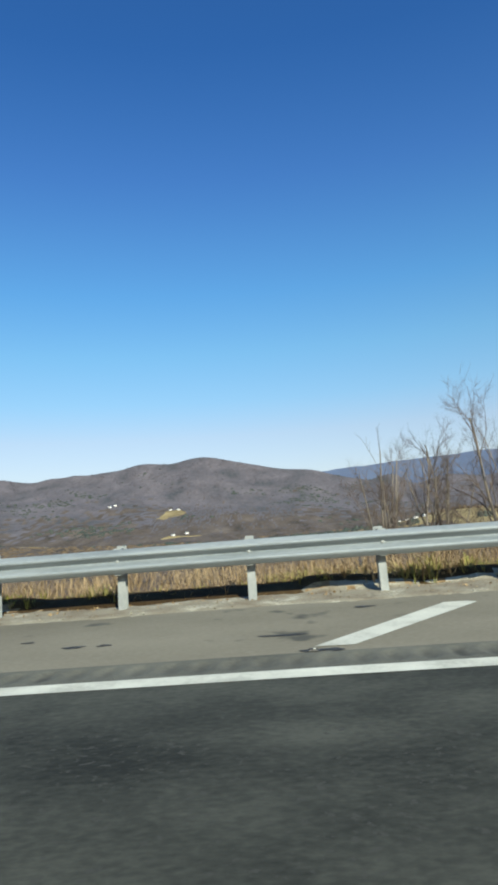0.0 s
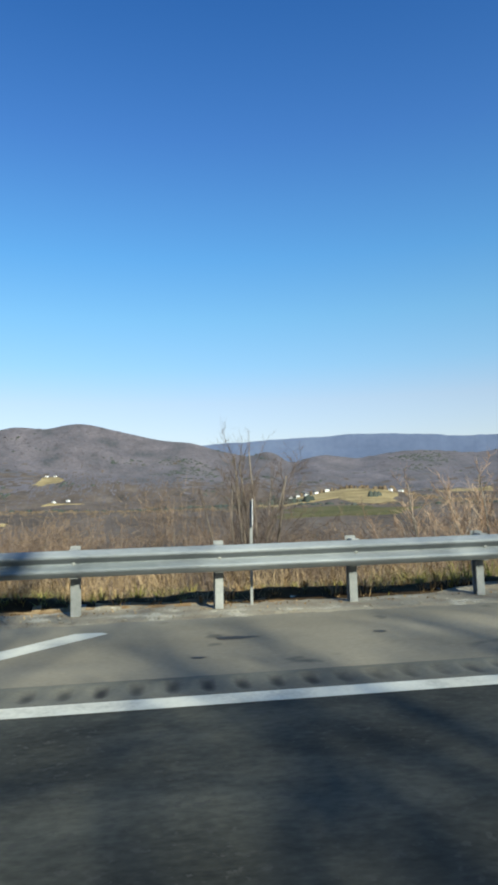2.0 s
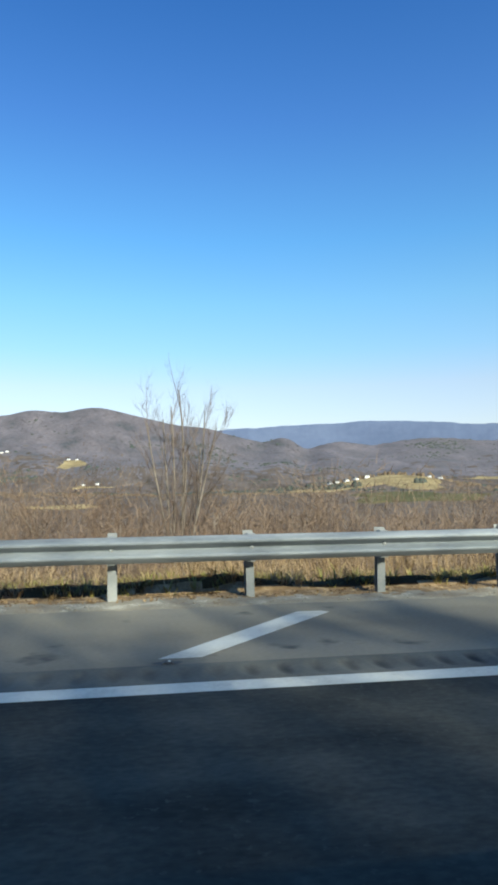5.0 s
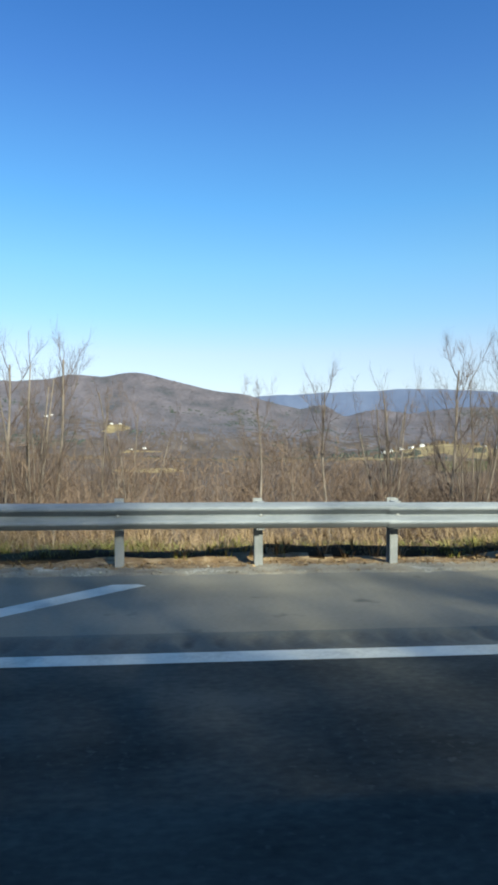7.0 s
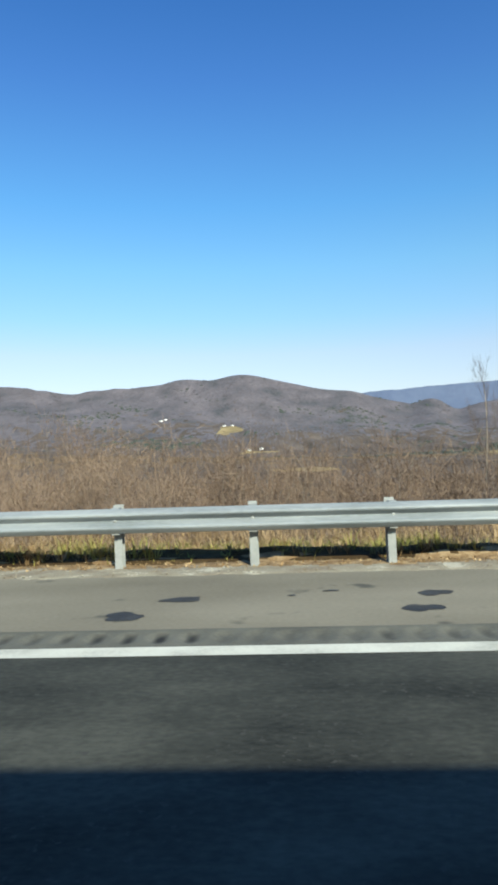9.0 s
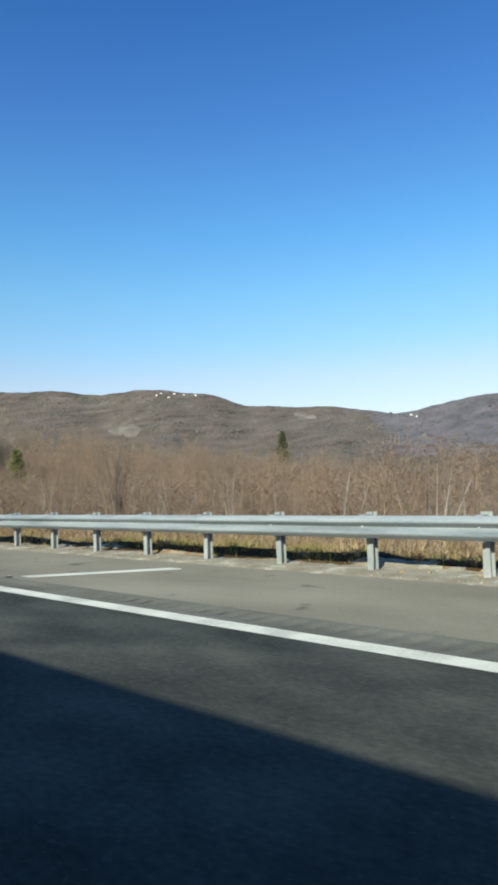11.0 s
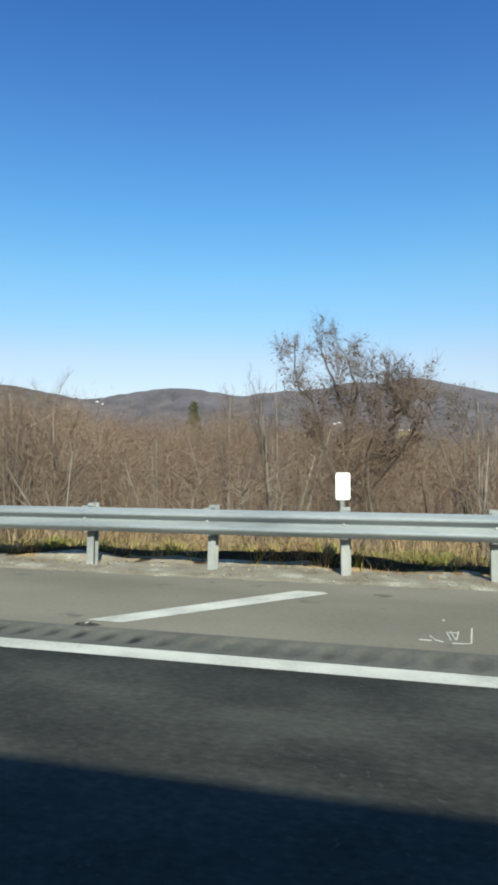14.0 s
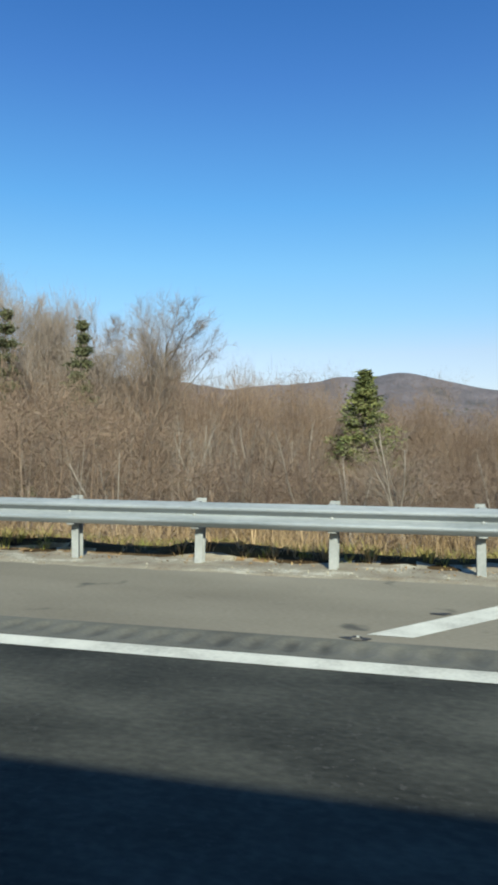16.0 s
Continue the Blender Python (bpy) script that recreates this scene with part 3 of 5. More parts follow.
def mile_marker(x):
    """A tall narrow green panel with white edges and bars for its figures, on a steel post."""
    ob = new("mile_marker")
    ob.matrix_world = pose(x, 8.55, float(road_z(x, 8.5)) - 0.05, 0, -1.5, 70)
    part("post", box(0.06, 0.03, 2.1, 0, 0.02, 0, 0.004), POST_STEEL, ob)
    panel = part("panel", box(0.26, 0.004, 0.98, 0, 0, 1.16, 0.0015), GREEN_SHEET, ob, "green panel")
    for name, sx, sz, u, v in (("border", 0.012, 0.96, -0.12, 1.17), ("border", 0.012, 0.96, 0.12, 1.17), ("border", 0.228, 0.012, 0, 1.17), ("border", 0.228, 0.012, 0, 2.118),
                               ("figure_bar", 0.12, 0.1, 0, 1.96), ("figure_bar", 0.075, 0.2, 0.015, 1.68), ("figure_bar", 0.18, 0.02, 0, 1.58), ("figure_bar", 0.08, 0.2, 0.02, 1.31)):
        part(name, box(sx, 0.003, sz, u, -0.0045, v), WHITE_SHEET, panel, "white bar")
    tagged(ob, "narrow green roadside marker panel with white bars on a steel post", "road sign", "green roadside markers")


for x in (-68.8, -216.4, -362.8):
    mile_marker(x)

# ---- plants ----


def grow(rng, at, way, length, radius, level, out, spec):
    """Adds the segments of one stem and of all that springs from it."""
    n = spec.get("steps", (7, 5, 3, 2))[level]
    p, d = np.array(at, float), np.array(way, float)
    step = length / n
    r = radius
    wander = spec["wander"] * (0.6, 1.0, 1.2, 1.3)[level]
    pts, dirs, rads = [p], [d], [r]
    for i in range(n):
        d = d + rng.normal(0, wander, 3) + np.array([0, 0, spec["rise"] * (0.3, 1, 0.8, 0.5)[level]])
        d /= np.linalg.norm(d)
        q = p + d * step
        r2 = radius * (1 - (i + 1) / n * (0.62 if level == 0 else 0.75))
        out.append((*p, *q, r, r2))
        p, r = q, r2
        pts.append(p), dirs.append(d), rads.append(r)
    if level + 1 >= spec["levels"]:
        return
    kids = spec["kids"][level]
    first = spec["first"] if level == 0 else 0.2
    for k in range(kids):
        u = first + (1 - first) * (k + rng.random()) / kids
        i = min(int(u * n), n - 1)
        f = u * n - i
        base = pts[i] + (pts[i + 1] - pts[i]) * f
        axis = dirs[i + 1]
        side = rng.normal(0, 1, 3)
        side -= axis * side.dot(axis)
        side /= np.linalg.norm(side) + 1e-9
        ang = radians(rng.uniform(*spec["angle"]))
        w = axis * math.cos(ang) + side * math.sin(ang)
        ln = length * spec["ratio"] * rng.uniform(0.55, 1.0) * (1.15 - 0.55 * u)
        grow(rng, base, w, ln, max(0.004, rads[i] * rng.uniform(0.4, 0.62)), level + 1, out, spec)


def tubes(segs, sides, thin=0.0):
    """Tapered prisms round the segments, as vertex and face arrays."""
    s = np.asarray(segs, float).reshape(-1, 8)
    a, b, r0, r1 = s[:, :3], s[:, 3:6], np.maximum(s[:, 6], thin), np.maximum(s[:, 7], thin)
    d = b - a
    d /= np.linalg.norm(d, axis=1, keepdims=True) + 1e-9
    ref = np.where(np.abs(d[:, 2:3]) > 0.9, np.array([[1.0, 0, 0]]), np.array([[0, 0, 1.0]]))
    u = np.cross(d, ref)
    u /= np.linalg.norm(u, axis=1, keepdims=True)
    w = np.cross(d, u)
    ang = np.arange(sides) * 2 * np.pi / sides
    c, sn = np.cos(ang)[None, :, None], np.sin(ang)[None, :, None]
    ring = c * u[:, None] + sn * w[:, None]
    v = np.concatenate([a[:, None] + ring * r0[:, None, None], b[:, None] + ring * r1[:, None, None]], 1)
    base = (np.arange(len(s)) * 2 * sides)[:, None]
    k = np.arange(sides)
    f = np.stack([base + k, base + (k + 1) % sides, base + sides + (k + 1) % sides, base + sides + k], -1)
    return v.reshape(-1, 3), f.reshape(-1, 4)


def stem(segs, sides=7):
    """One unbroken tapered tube along segments that follow each other."""
    s = np.asarray(segs, float).reshape(-1, 8)
    pts = np.concatenate([s[:1, :3], s[:, 3:6]])
    rad = np.concatenate([s[:1, 6], s[:, 7]])
    way = np.gradient(pts, axis=0)
    way /= np.linalg.norm(way, axis=1, keepdims=True) + 1e-9
    u = np.cross(way, np.array([0.31, 0.95, 0.05]))
    u /= np.linalg.norm(u, axis=1, keepdims=True) + 1e-9
    w = np.cross(way, u)
    a = np.arange(sides) * 2 * np.pi / sides
    v = pts[:, None] + (np.cos(a)[None, :, None] * u[:, None] + np.sin(a)[None, :, None] * w[:, None]) * rad[:, None, None]
    k = np.arange(sides)
    f = np.concatenate([np.stack([r * sides + k, r * sides + (k + 1) % sides, (r + 1) * sides + (k + 1) % sides, (r + 1) * sides + k], -1) for r in range(len(s))])
    return v.reshape(-1, 3), f


def array_mesh(name, v, f, mat, smooth=False):
    ob = array_object(name, v, f, mat, smooth=smooth)
    me = ob.data
    bpy.data.objects.remove(ob)
    return me


SLENDER = dict(levels=4, kids=(12, 6, 3), first=0.16, angle=(18, 42), ratio=0.43, wander=0.075, rise=0.11, steps=(9, 5, 3, 2))
SPREAD = dict(levels=4, kids=(11, 6, 4), first=0.2, angle=(26, 56), ratio=0.52, wander=0.12, rise=0.08, steps=(9, 5, 3, 2))
OAK = dict(levels=4, kids=(14, 9, 7), first=0.2, angle=(20, 46), ratio=0.54, wander=0.06, rise=0.07, steps=(8, 6, 4, 3))
CLUMP = dict(levels=4, kids=(8, 5, 3), first=0.22, angle=(16, 36), ratio=0.4, wander=0.06, rise=0.1, steps=(8, 5, 3, 2))
SAPLING = dict(levels=2, kids=(12,), first=0.25, angle=(15, 38), ratio=0.4, wander=0.06, rise=0.12, steps=(5, 3))
LIMB = dict(levels=4, kids=(0, 7, 4), first=0.1, angle=(22, 55), ratio=0.52, wander=0.09, rise=0.05, steps=(1, 5, 3, 2))


def shards(rng, segs, count, length, width, up=0.5, spread=0.5):
    """Many single tapering twigs that spring from the segments' ends."""
    s = np.asarray(segs, float).reshape(-1, 8)
    pick = rng.integers(0, len(s), count)
    u = rng.random((count, 1))
    p = s[pick, :3] * (1 - u) + s[pick, 3:6] * u
    along = s[pick, 3:6] - s[pick, :3]
    along /= np.linalg.norm(along, axis=1, keepdims=True) + 1e-9
    d = rng.normal(0, 1, (count, 3)) * spread + along * 0.9 + np.array([0, 0, up])
    d *= (rng.uniform(0.45, 1.0, (count, 1)) * length) / np.linalg.norm(d, axis=1, keepdims=True)
    w = np.cross(d, rng.normal(0, 1, (count, 3)))
    w *= width / (np.linalg.norm(w, axis=1, keepdims=True) + 1e-9)
    mid = p + d * 0.55 + rng.normal(0, 0.07, (count, 3)) * length
    v = np.stack([p - w, p + w, mid + w * 0.7, mid - w * 0.7, p + d], 1).reshape(-1, 3)
    b = (np.arange(count) * 5)[:, None]
    return v, np.concatenate([b + np.array([0, 1, 2, 3]), b + np.array([3, 2, 4, 4])], 0)


def merge(*pieces):
    vs, fs, n = [], [], 0
    for v, f in pieces:
        vs.append(v), fs.append(np.asarray(f) + n)
        n += len(v)
    return np.concatenate(vs), np.concatenate(fs)


def clean_mesh(name, v, f, mat):
    """A mesh of quads and, where the last two corners are the same, triangles."""
    f = np.asarray(f)
    tri = f[:, 2] == f[:, 3]
    sizes = np.where(tri, 3, 4)
    flat = f.ravel()[np.stack([np.ones(len(f), bool)] * 3 + [~tri], 1).ravel()]
    me = bpy.data.meshes.new(name)
    me.vertices.add(len(v))
    me.vertices.foreach_set("co", np.asarray(v, np.float32).ravel())
    me.loops.add(len(flat))
    me.loops.foreach_set("vertex_index", flat.astype(np.int32))
    me.polygons.add(len(f))
    me.polygons.foreach_set("loop_start", np.concatenate([[0], np.cumsum(sizes)[:-1]]).astype(np.int32))
    me.polygons.foreach_set("use_smooth", np.zeros(len(f), bool))
    me.update(calc_edges=True)
    me.validate()
    me.materials.append(mat)
    return me


def tree_meshes(seed, spec, stems, height=10.0, twigs=1700, mat=TWIG, bark=BARK, girth=0.0115, fine=0.0055, reach=0.7, spread=0.75):
    """A bare tree: one mesh for its trunks, one for its branches and twigs."""
    rng = np.random.default_rng(seed)
    segs, stem_list = [], []
    n0 = spec["steps"][0]
    for k in range(stems):
        lean = rng.normal(0, 0.10 + 0.10 * (stems > 1), 2)
        out = []
        h = height * (1 if k == 0 else rng.uniform(0.65, 0.95))
        grow(rng, (rng.normal(0, 0.12 * (stems > 1)), rng.normal(0, 0.12 * (stems > 1)), -0.3), (lean[0], lean[1], 1), h + 0.3, girth * h * rng.uniform(0.8, 1.1), 0, out, spec)
        segs += out[n0:]
        stem_list.append(out[:n0])
    kz = height / max(max(o[5] for o in segs), 0.1)
    scale = np.array([1, 1, kz, 1, 1, kz, 1, 1])
    segs = np.array(segs) * scale
    trunks = [array_mesh("trunk", *stem(np.array(one) * scale), bark, True) for one in stem_list]
    outer = segs[len(segs) // 8:]
    v, f = merge(tubes(segs, 3, fine * 0.9), shards(rng, outer, twigs, reach, fine, 0.55, spread))
    return trunks, clean_mesh("crown", v, f, mat)


TREES = dict(slender=[tree_meshes(11 + k, SLENDER, 1, twigs=1000, bark=MID_BARK, fine=0.0036, reach=0.85, spread=0.45) for k in range(3)], clump=[tree_meshes(31 + k, CLUMP, 8, twigs=2400, bark=MID_BARK, girth=0.0075, fine=0.0036, reach=0.8, spread=0.45) for k in range(3)],
             spread=[tree_meshes(51 + k, SPREAD, 2, twigs=2000, bark=MID_BARK, fine=0.0036, reach=0.8, spread=0.5) for k in range(3)], sapling=[tree_meshes(91 + k, SAPLING, 4, twigs=700, mat=PALE_TWIG, bark=PALE_BARK, girth=0.0075, fine=0.0105, reach=1.2) for k in range(4)])
TREES["fan"] = [tree_meshes(71 + k, SPREAD, 5, twigs=1200, mat=MID_BARK, bark=PALE_BARK, girth=0.008, fine=0.004, reach=0.5) for k in range(3)]
TREES["red"] = [tree_meshes(85 + k, SAPLING, 5, twigs=800, mat=RED_TWIG, bark=BARK, girth=0.007, fine=0.008, reach=1.1) for k in range(3)]
TREES["pole"] = [tree_meshes(95 + k, SAPLING, 3, twigs=260, mat=MID_BARK, bark=PALE_BARK, girth=0.0085, fine=0.006, reach=0.9) for k in range(4)]
TREES["oak"] = [tree_meshes(61 + k, OAK, 2, twigs=11000, mat=GREY_TWIG, bark=MID_BARK, girth=0.01, fine=0.0036, reach=0.6, spread=0.7) for k in range(3)]
WORDS = dict(bank="", fan="pale-stemmed bare tree fanning from one root", slender="slender bare deciduous tree with upright grey branches", clump="bare tree with several slender stems from one root",
             spread="bare deciduous tree with forked spreading limbs", oak="tall bare broad-crowned tree", sapling="thin bare sapling with pale upright twigs")


def bare_tree(kind, variant, x, y, top, width=1.0, turn=0.0, lean=0.0, word=""):
    """A leafless tree on the slope whose crown reaches the height top."""
    z = float(land_z(x, y))
    k = (top - z) / 10.0
    ob = new("bare_tree")
    ob.matrix_world = pose(x, y, z, 0, lean, turn) @ Matrix.Diagonal((k * width, k * width, k, 1))
    trunks, twigs = TREES[kind][variant % len(TREES[kind])]
    for name, me in [("trunk", one) for one in trunks] + [("crown", twigs)]:
        o = new(name, me)
        o.parent = ob
    tagged(ob, word or WORDS[kind] + " behind the guardrail", "tree", "bare trees on the slope")
    return ob


def limb_tree(word, x, y, limbs, tangle=1.0, wide=1.0, tall=1.0, leaves=0):
    """A bare tree whose main limbs follow the given lines (sideways, height), with boughs and twigs grown from them."""
    rng = np.random.default_rng(int(abs(x) * 10))
    z0 = float(land_z(x, y))
    limbs = [(r * 0.8 * wide, [(u * wide, 1.3 + (h - 1.3) * tall) for u, h in line]) for r, line in limbs]
    limb_segs, thin = [], []
    for number, (r0, line) in enumerate(limbs):
        depth = rng.normal(0, 0.25)
        pts = [np.array([u, depth * i / len(line) * 3 + rng.normal(0, 0.05), h - z0]) for i, (u, h) in enumerate(line)]
        if line[0][1] < 1.4 and number < 9 and abs(line[0][0]) < 1.6 and line[0][1] < line[-1][1]:
            pts.insert(0, np.array([pts[0][0] * 0.6, pts[0][1], -0.25]))
        thick = []
        limb_segs.append(thick)
        n = len(pts) - 1
        for i in range(n):
            ra, rb = r0 * (1 - 0.8 * i / n), r0 * (1 - 0.8 * (i + 1) / n)
            mid = (pts[i] + pts[i + 1]) / 2 + rng.normal(0, 0.05, 3)
            thick += [(*pts[i], *mid, ra, (ra + rb) / 2), (*mid, *pts[i + 1], (ra + rb) / 2, rb)]
            if i == 0 and pts[0][2] < 0:
                continue
            way = pts[i + 1] - pts[i]
            long = float(np.linalg.norm(way))
            sparse = tangle < 0.9
            for q in range(max(1, int(long * (2.2 if sparse else 5.0 * min(tangle, 1.8))))):
                side = rng.normal(0, 1, 3) * np.array([1, 1, 0.4])
                w = way / (long + 1e-9) * 0.45 + side * (0.5 if sparse else 0.65) + np.array([0, 0, 0.35])
                w /= np.linalg.norm(w)
                grow(rng, pts[i] + way * rng.random(), w, rng.uniform(0.6, 1.6) * (1.0 - 0.45 * i / n), max(0.005, rb * 0.28), 1, thin, LIMB)
    ob = new("bare_tree")
    ob.matrix_world = pose(x, y, z0)
    for k, one in enumerate(limb_segs):
        name = "limb" if k else "trunk"
        o = new(name, array_mesh(name, *stem(one), BARK if leaves else PALE_BARK if word.startswith("pale") else MID_BARK, True))
        o.parent = ob
    v, f = merge(tubes(thin, 3, 0.0042 if tangle > 1.5 else 0.0029), shards(rng, thin, int(len(thin) * 0.6), 0.6, 0.0019, 0.35, 0.5))
    o = new("crown", clean_mesh("crown", v, f, TWIG))
    o.parent = ob
    if leaves:
        ends = np.array(thin)[:, 3:6]
        p = ends[rng.integers(0, len(ends), leaves)] + rng.normal(0, 0.1, (leaves, 3))
        a, b = rng.normal(0, 0.019, (2, leaves, 3))
        v = np.stack([p - a, p - b, p + a, p + b], 1).reshape(-1, 3)
        o = new("dead_leaves", array_mesh("dead_leaves", v, np.arange(4 * leaves).reshape(-1, 4), DRY_LEAF))
        o.parent = ob
    tagged(ob, word, "tree", "bare trees on the slope")


rnd = random.Random(17)
for row in (("spread", 0, 3.0, 16, 4.0), ("clump", 1, 5.3, 15, 4.7), ("slender", 1, 7.6, 17, 5.4), ("clump", 2, -49.5, 17, 3.5, 1.2), ("spread", 1, -49.2, 17.3, 3.0, 1.1), ("clump", 0, -49.9, 16.6, 2.8, 1.2), ("slender", 2, -61.7, 16, 3.4), ("clump", 0, -60.3, 16, 5.4), ("slender", 0, -59.3, 17, 4.9),
            ("slender", 1, -79.8, 17, 4.2, 0.8), ("slender", 0, -88.0, 17, 5.0), ("clump", 1, -83.0, 17, 3.8), ("slender", 1, -103.2, 16, 3.5), ("clump", 2, -98.2, 17, 3.9), ("spread", 1, -95.8, 16, 5.3, 0.8),
            ("clump", 0, -171.8, 16, 5.2), ("slender", 1, -172.8, 17, 4.8), ("spread", 2, -166.6, 16, 4.2, 0.8), ("slender", 0, -162.2, 16, 4.8), ("clump", 2, -186.2, 16, 4.2), ("slender", 2, -184.5, 16, 3.0),
            ("slender", 0, -179.1, 16, 3.6), ("clump", 1, -175.7, 16, 4.5), ("clump", 0, -191.1, 16, 4.2), ("spread", 2, -189.4, 16, 3.4, 0.8),
            ("slender", 2, -229.4, 16, 3.6, 0.6), ("slender", 0, -273.2, 16, 3.0), ("clump", 1, -274.0, 16, 2.9, 0.7), ("clump", 0, -355.0, 18, 3.6, 1.2), ("clump", 2, -360.2, 17, 4.0), ("clump", 1, -361.4, 17, 3.6),
            ("clump", 0, -367.2, 16, 3.9), ("slender", 1, -365.9, 16, 3.8), ("clump", 1, -386.2, 16, 3.5, 0.8), ("spread", 1, -391.5, 17, 3.9, 0.9), ("clump", 2, -397.2, 17, 3.0), ("spread", 0, -405.0, 17, 2.7), ("clump", 1, -407.0, 18, 2.6),
            ("clump", 0, -130, 16, 4.6), ("spread", 1, -141, 16, 5.2, 0.8), ("slender", 1, -118, 16, 4.0), ("clump", 1, -152, 17, 4.2), ("slender", 0, -290, 16, 3.4), ("clump", 2, -306, 16, 3.6),
            ("clump", 2, -387.4, 17, 3.2), ("clump", 2, 2.2, 16, 3.7, 1.1), ("clump", 0, 3.6, 16.5, 3.9, 1.1), ("spread", 1, 4.9, 15.5, 4.8), ("clump", 0, -384.6, 18, 2.9), ("clump", 2, -392.3, 17.5, 3.7, 1.1), ("clump", 1, -390.9, 17.6, 3.2, 1.2),
            ("fan", 0, -398.7, 20, 3.3, 1.2), ("fan", 1, -277.2, 20, 3.1, 1.1), ("fan", 0, -345, 19, 2.7), ("fan", 1, -372, 19, 2.6), ("fan", 0, -382.6, 19, 2.7), ("fan", 1, -268, 18, 2.5), ("fan", 0, -333, 18, 2.5), ("fan", 1, -402.5, 19, 3.0, 1.1), ("slender", 0, -185.8, 16, 4.4), ("slender", 1, -187.0, 16.5, 4.6), ("clump", 1, -183.9, 17, 3.4), ("slender", 2, -181.0, 16, 3.3), ("clump", 0, -177.6, 16.5, 3.8), ("slender", 1, -176.4, 16, 4.4), ("clump", 2, -174.2, 16.5, 4.6),
            ("clump", 1, -93.2, 16.5, 3.6), ("clump", 0, -92.4, 16, 4.7, 1.0), ("clump", 2, -91.0, 16.4, 4.6, 0.9), ("clump", 1, -89.8, 16, 4.9, 0.9), ("clump", 2, -88.2, 16.3, 4.4, 0.8), ("clump", 0, -84.2, 16, 4.7, 0.9), ("clump", 1, -82.3, 16, 4.2, 0.9), ("clump", 2, -189.9, 16, 4.8, 1.0), ("clump", 1, -166.9, 16, 4.7, 0.9), ("spread", 0, -92.0, 17, 3.4), ("clump", 0, -80.6, 16, 3.2, 1.2), ("clump", 2, -81.8, 16.5, 3.3, 1.2), ("spread", 1, -79.0, 17, 2.6), ("clump", 1, -76.6, 17, 2.2, 1.2), ("clump", 0, -73.0, 17.5, 2.4, 1.2)):
    kind, var, x, y, top = row[:5]
    if kind == "fan":
        y, top = y - 3.4, 1.3 + (top - 1.3) * (y - 3.4) / y
    bare_tree(kind, var, x, y, top, row[5] if len(row) > 5 else 0.9, rnd.uniform(0, 360))

for k, (x, y, top, wide) in enumerate(((-409, 44.5, 5.0, 1.1), (-411.5, 41, 4.9, 1.2), (-414, 36, 4.6, 1.1), (-417.5, 43, 5.6, 1.2), (-420, 33, 4.4, 1.0), (-424, 40, 5.4, 1.2), (-428, 34, 4.9, 1.0), (-432, 42, 6.2, 1.2),
                                       (-437, 36, 5.6, 1.1), (-391, 48, 3.4, 1.1), (-386, 40, 3.3, 1.1), (-380, 44, 3.2, 1.2), (-368, 38, 2.9, 1.1))):
    bare_tree("fan", k, x, y, top, wide, 67 * k)

for k in range(46):
    x = -412 + 3.55 * k + rnd.uniform(-1.4, 1.4)
    bare_tree("pole", k, x, rnd.uniform(15.2, 17.2), rnd.uniform(1.7, 2.7), rnd.uniform(0.7, 1.1), rnd.uniform(0, 360), rnd.uniform(-5, 5), "thin pale bare sapling at the edge of the wood")

for k in range(34):
    x = -46.0 + 0.43 * k + rnd.uniform(-0.3, 0.3)
    bare_tree("sapling", k, x, rnd.uniform(13.0, 15.5), rnd.uniform(1.5, 2.4), rnd.uniform(1.0, 1.5), rnd.uniform(0, 360), rnd.uniform(-9, 9), "pale leaning sapling in the brush behind the guardrail")

for k in range(16):
    x = -67.5 + 0.4 * k + rnd.uniform(-0.3, 0.3)
    bare_tree("red", k, x, rnd.uniform(14.5, 17), rnd.uniform(1.8, 3.0), rnd.uniform(0.9, 1.3), rnd.uniform(0, 360), rnd.uniform(-6, 6), "reddish-brown twiggy sapling behind the guardrail")

for k in range(14):
    x = -31.8 + 0.37 * k + rnd.uniform(-0.25, 0.25)
    bare_tree("sapling", k, x, rnd.uniform(13.0, 15.5), rnd.uniform(1.5, 2.3), rnd.uniform(1.0, 1.5), rnd.uniform(0, 360), rnd.uniform(-9, 9), "pale leaning sapling in the brush behind the guardrail")

limb_tree("grey-brown bare tree with a leaning forked trunk behind the guardrail", -74.75, 16.0, [(0.11, [(0.0, 0.18), (-0.0, 1.06), (-0.3, 1.89), (-0.24, 2.58), (0.01, 3.41), (0.14, 4.11), (0.51, 4.97), (0.92, 5.84), (1.17, 6.42), (1.57, 6.95), (2.2, 7.48), (2.85, 8.1), (3.51, 8.73)]), (0.075, [(0.1, 0.92), (0.43, 1.73), (0.88, 2.27), (1.34, 2.68), (1.59, 3.24), (1.88, 3.95), (2.03, 4.52), (2.52, 5.25)]), (0.045, [(1.62, 3.09), (2.11, 3.44), (2.71, 3.5), (3.34, 3.86), (4.16, 4.66), (4.83, 5.25)]), (0.035, [(-0.02, 3.41), (-0.19, 3.76), (-0.8, 4.26), (-0.88, 4.83), (-0.78, 5.69)]), (0.04, [(0.68, 5.4), (0.49, 6.13), (0.6, 6.86), (0.04, 7.37), (-0.29, 8.17)])])
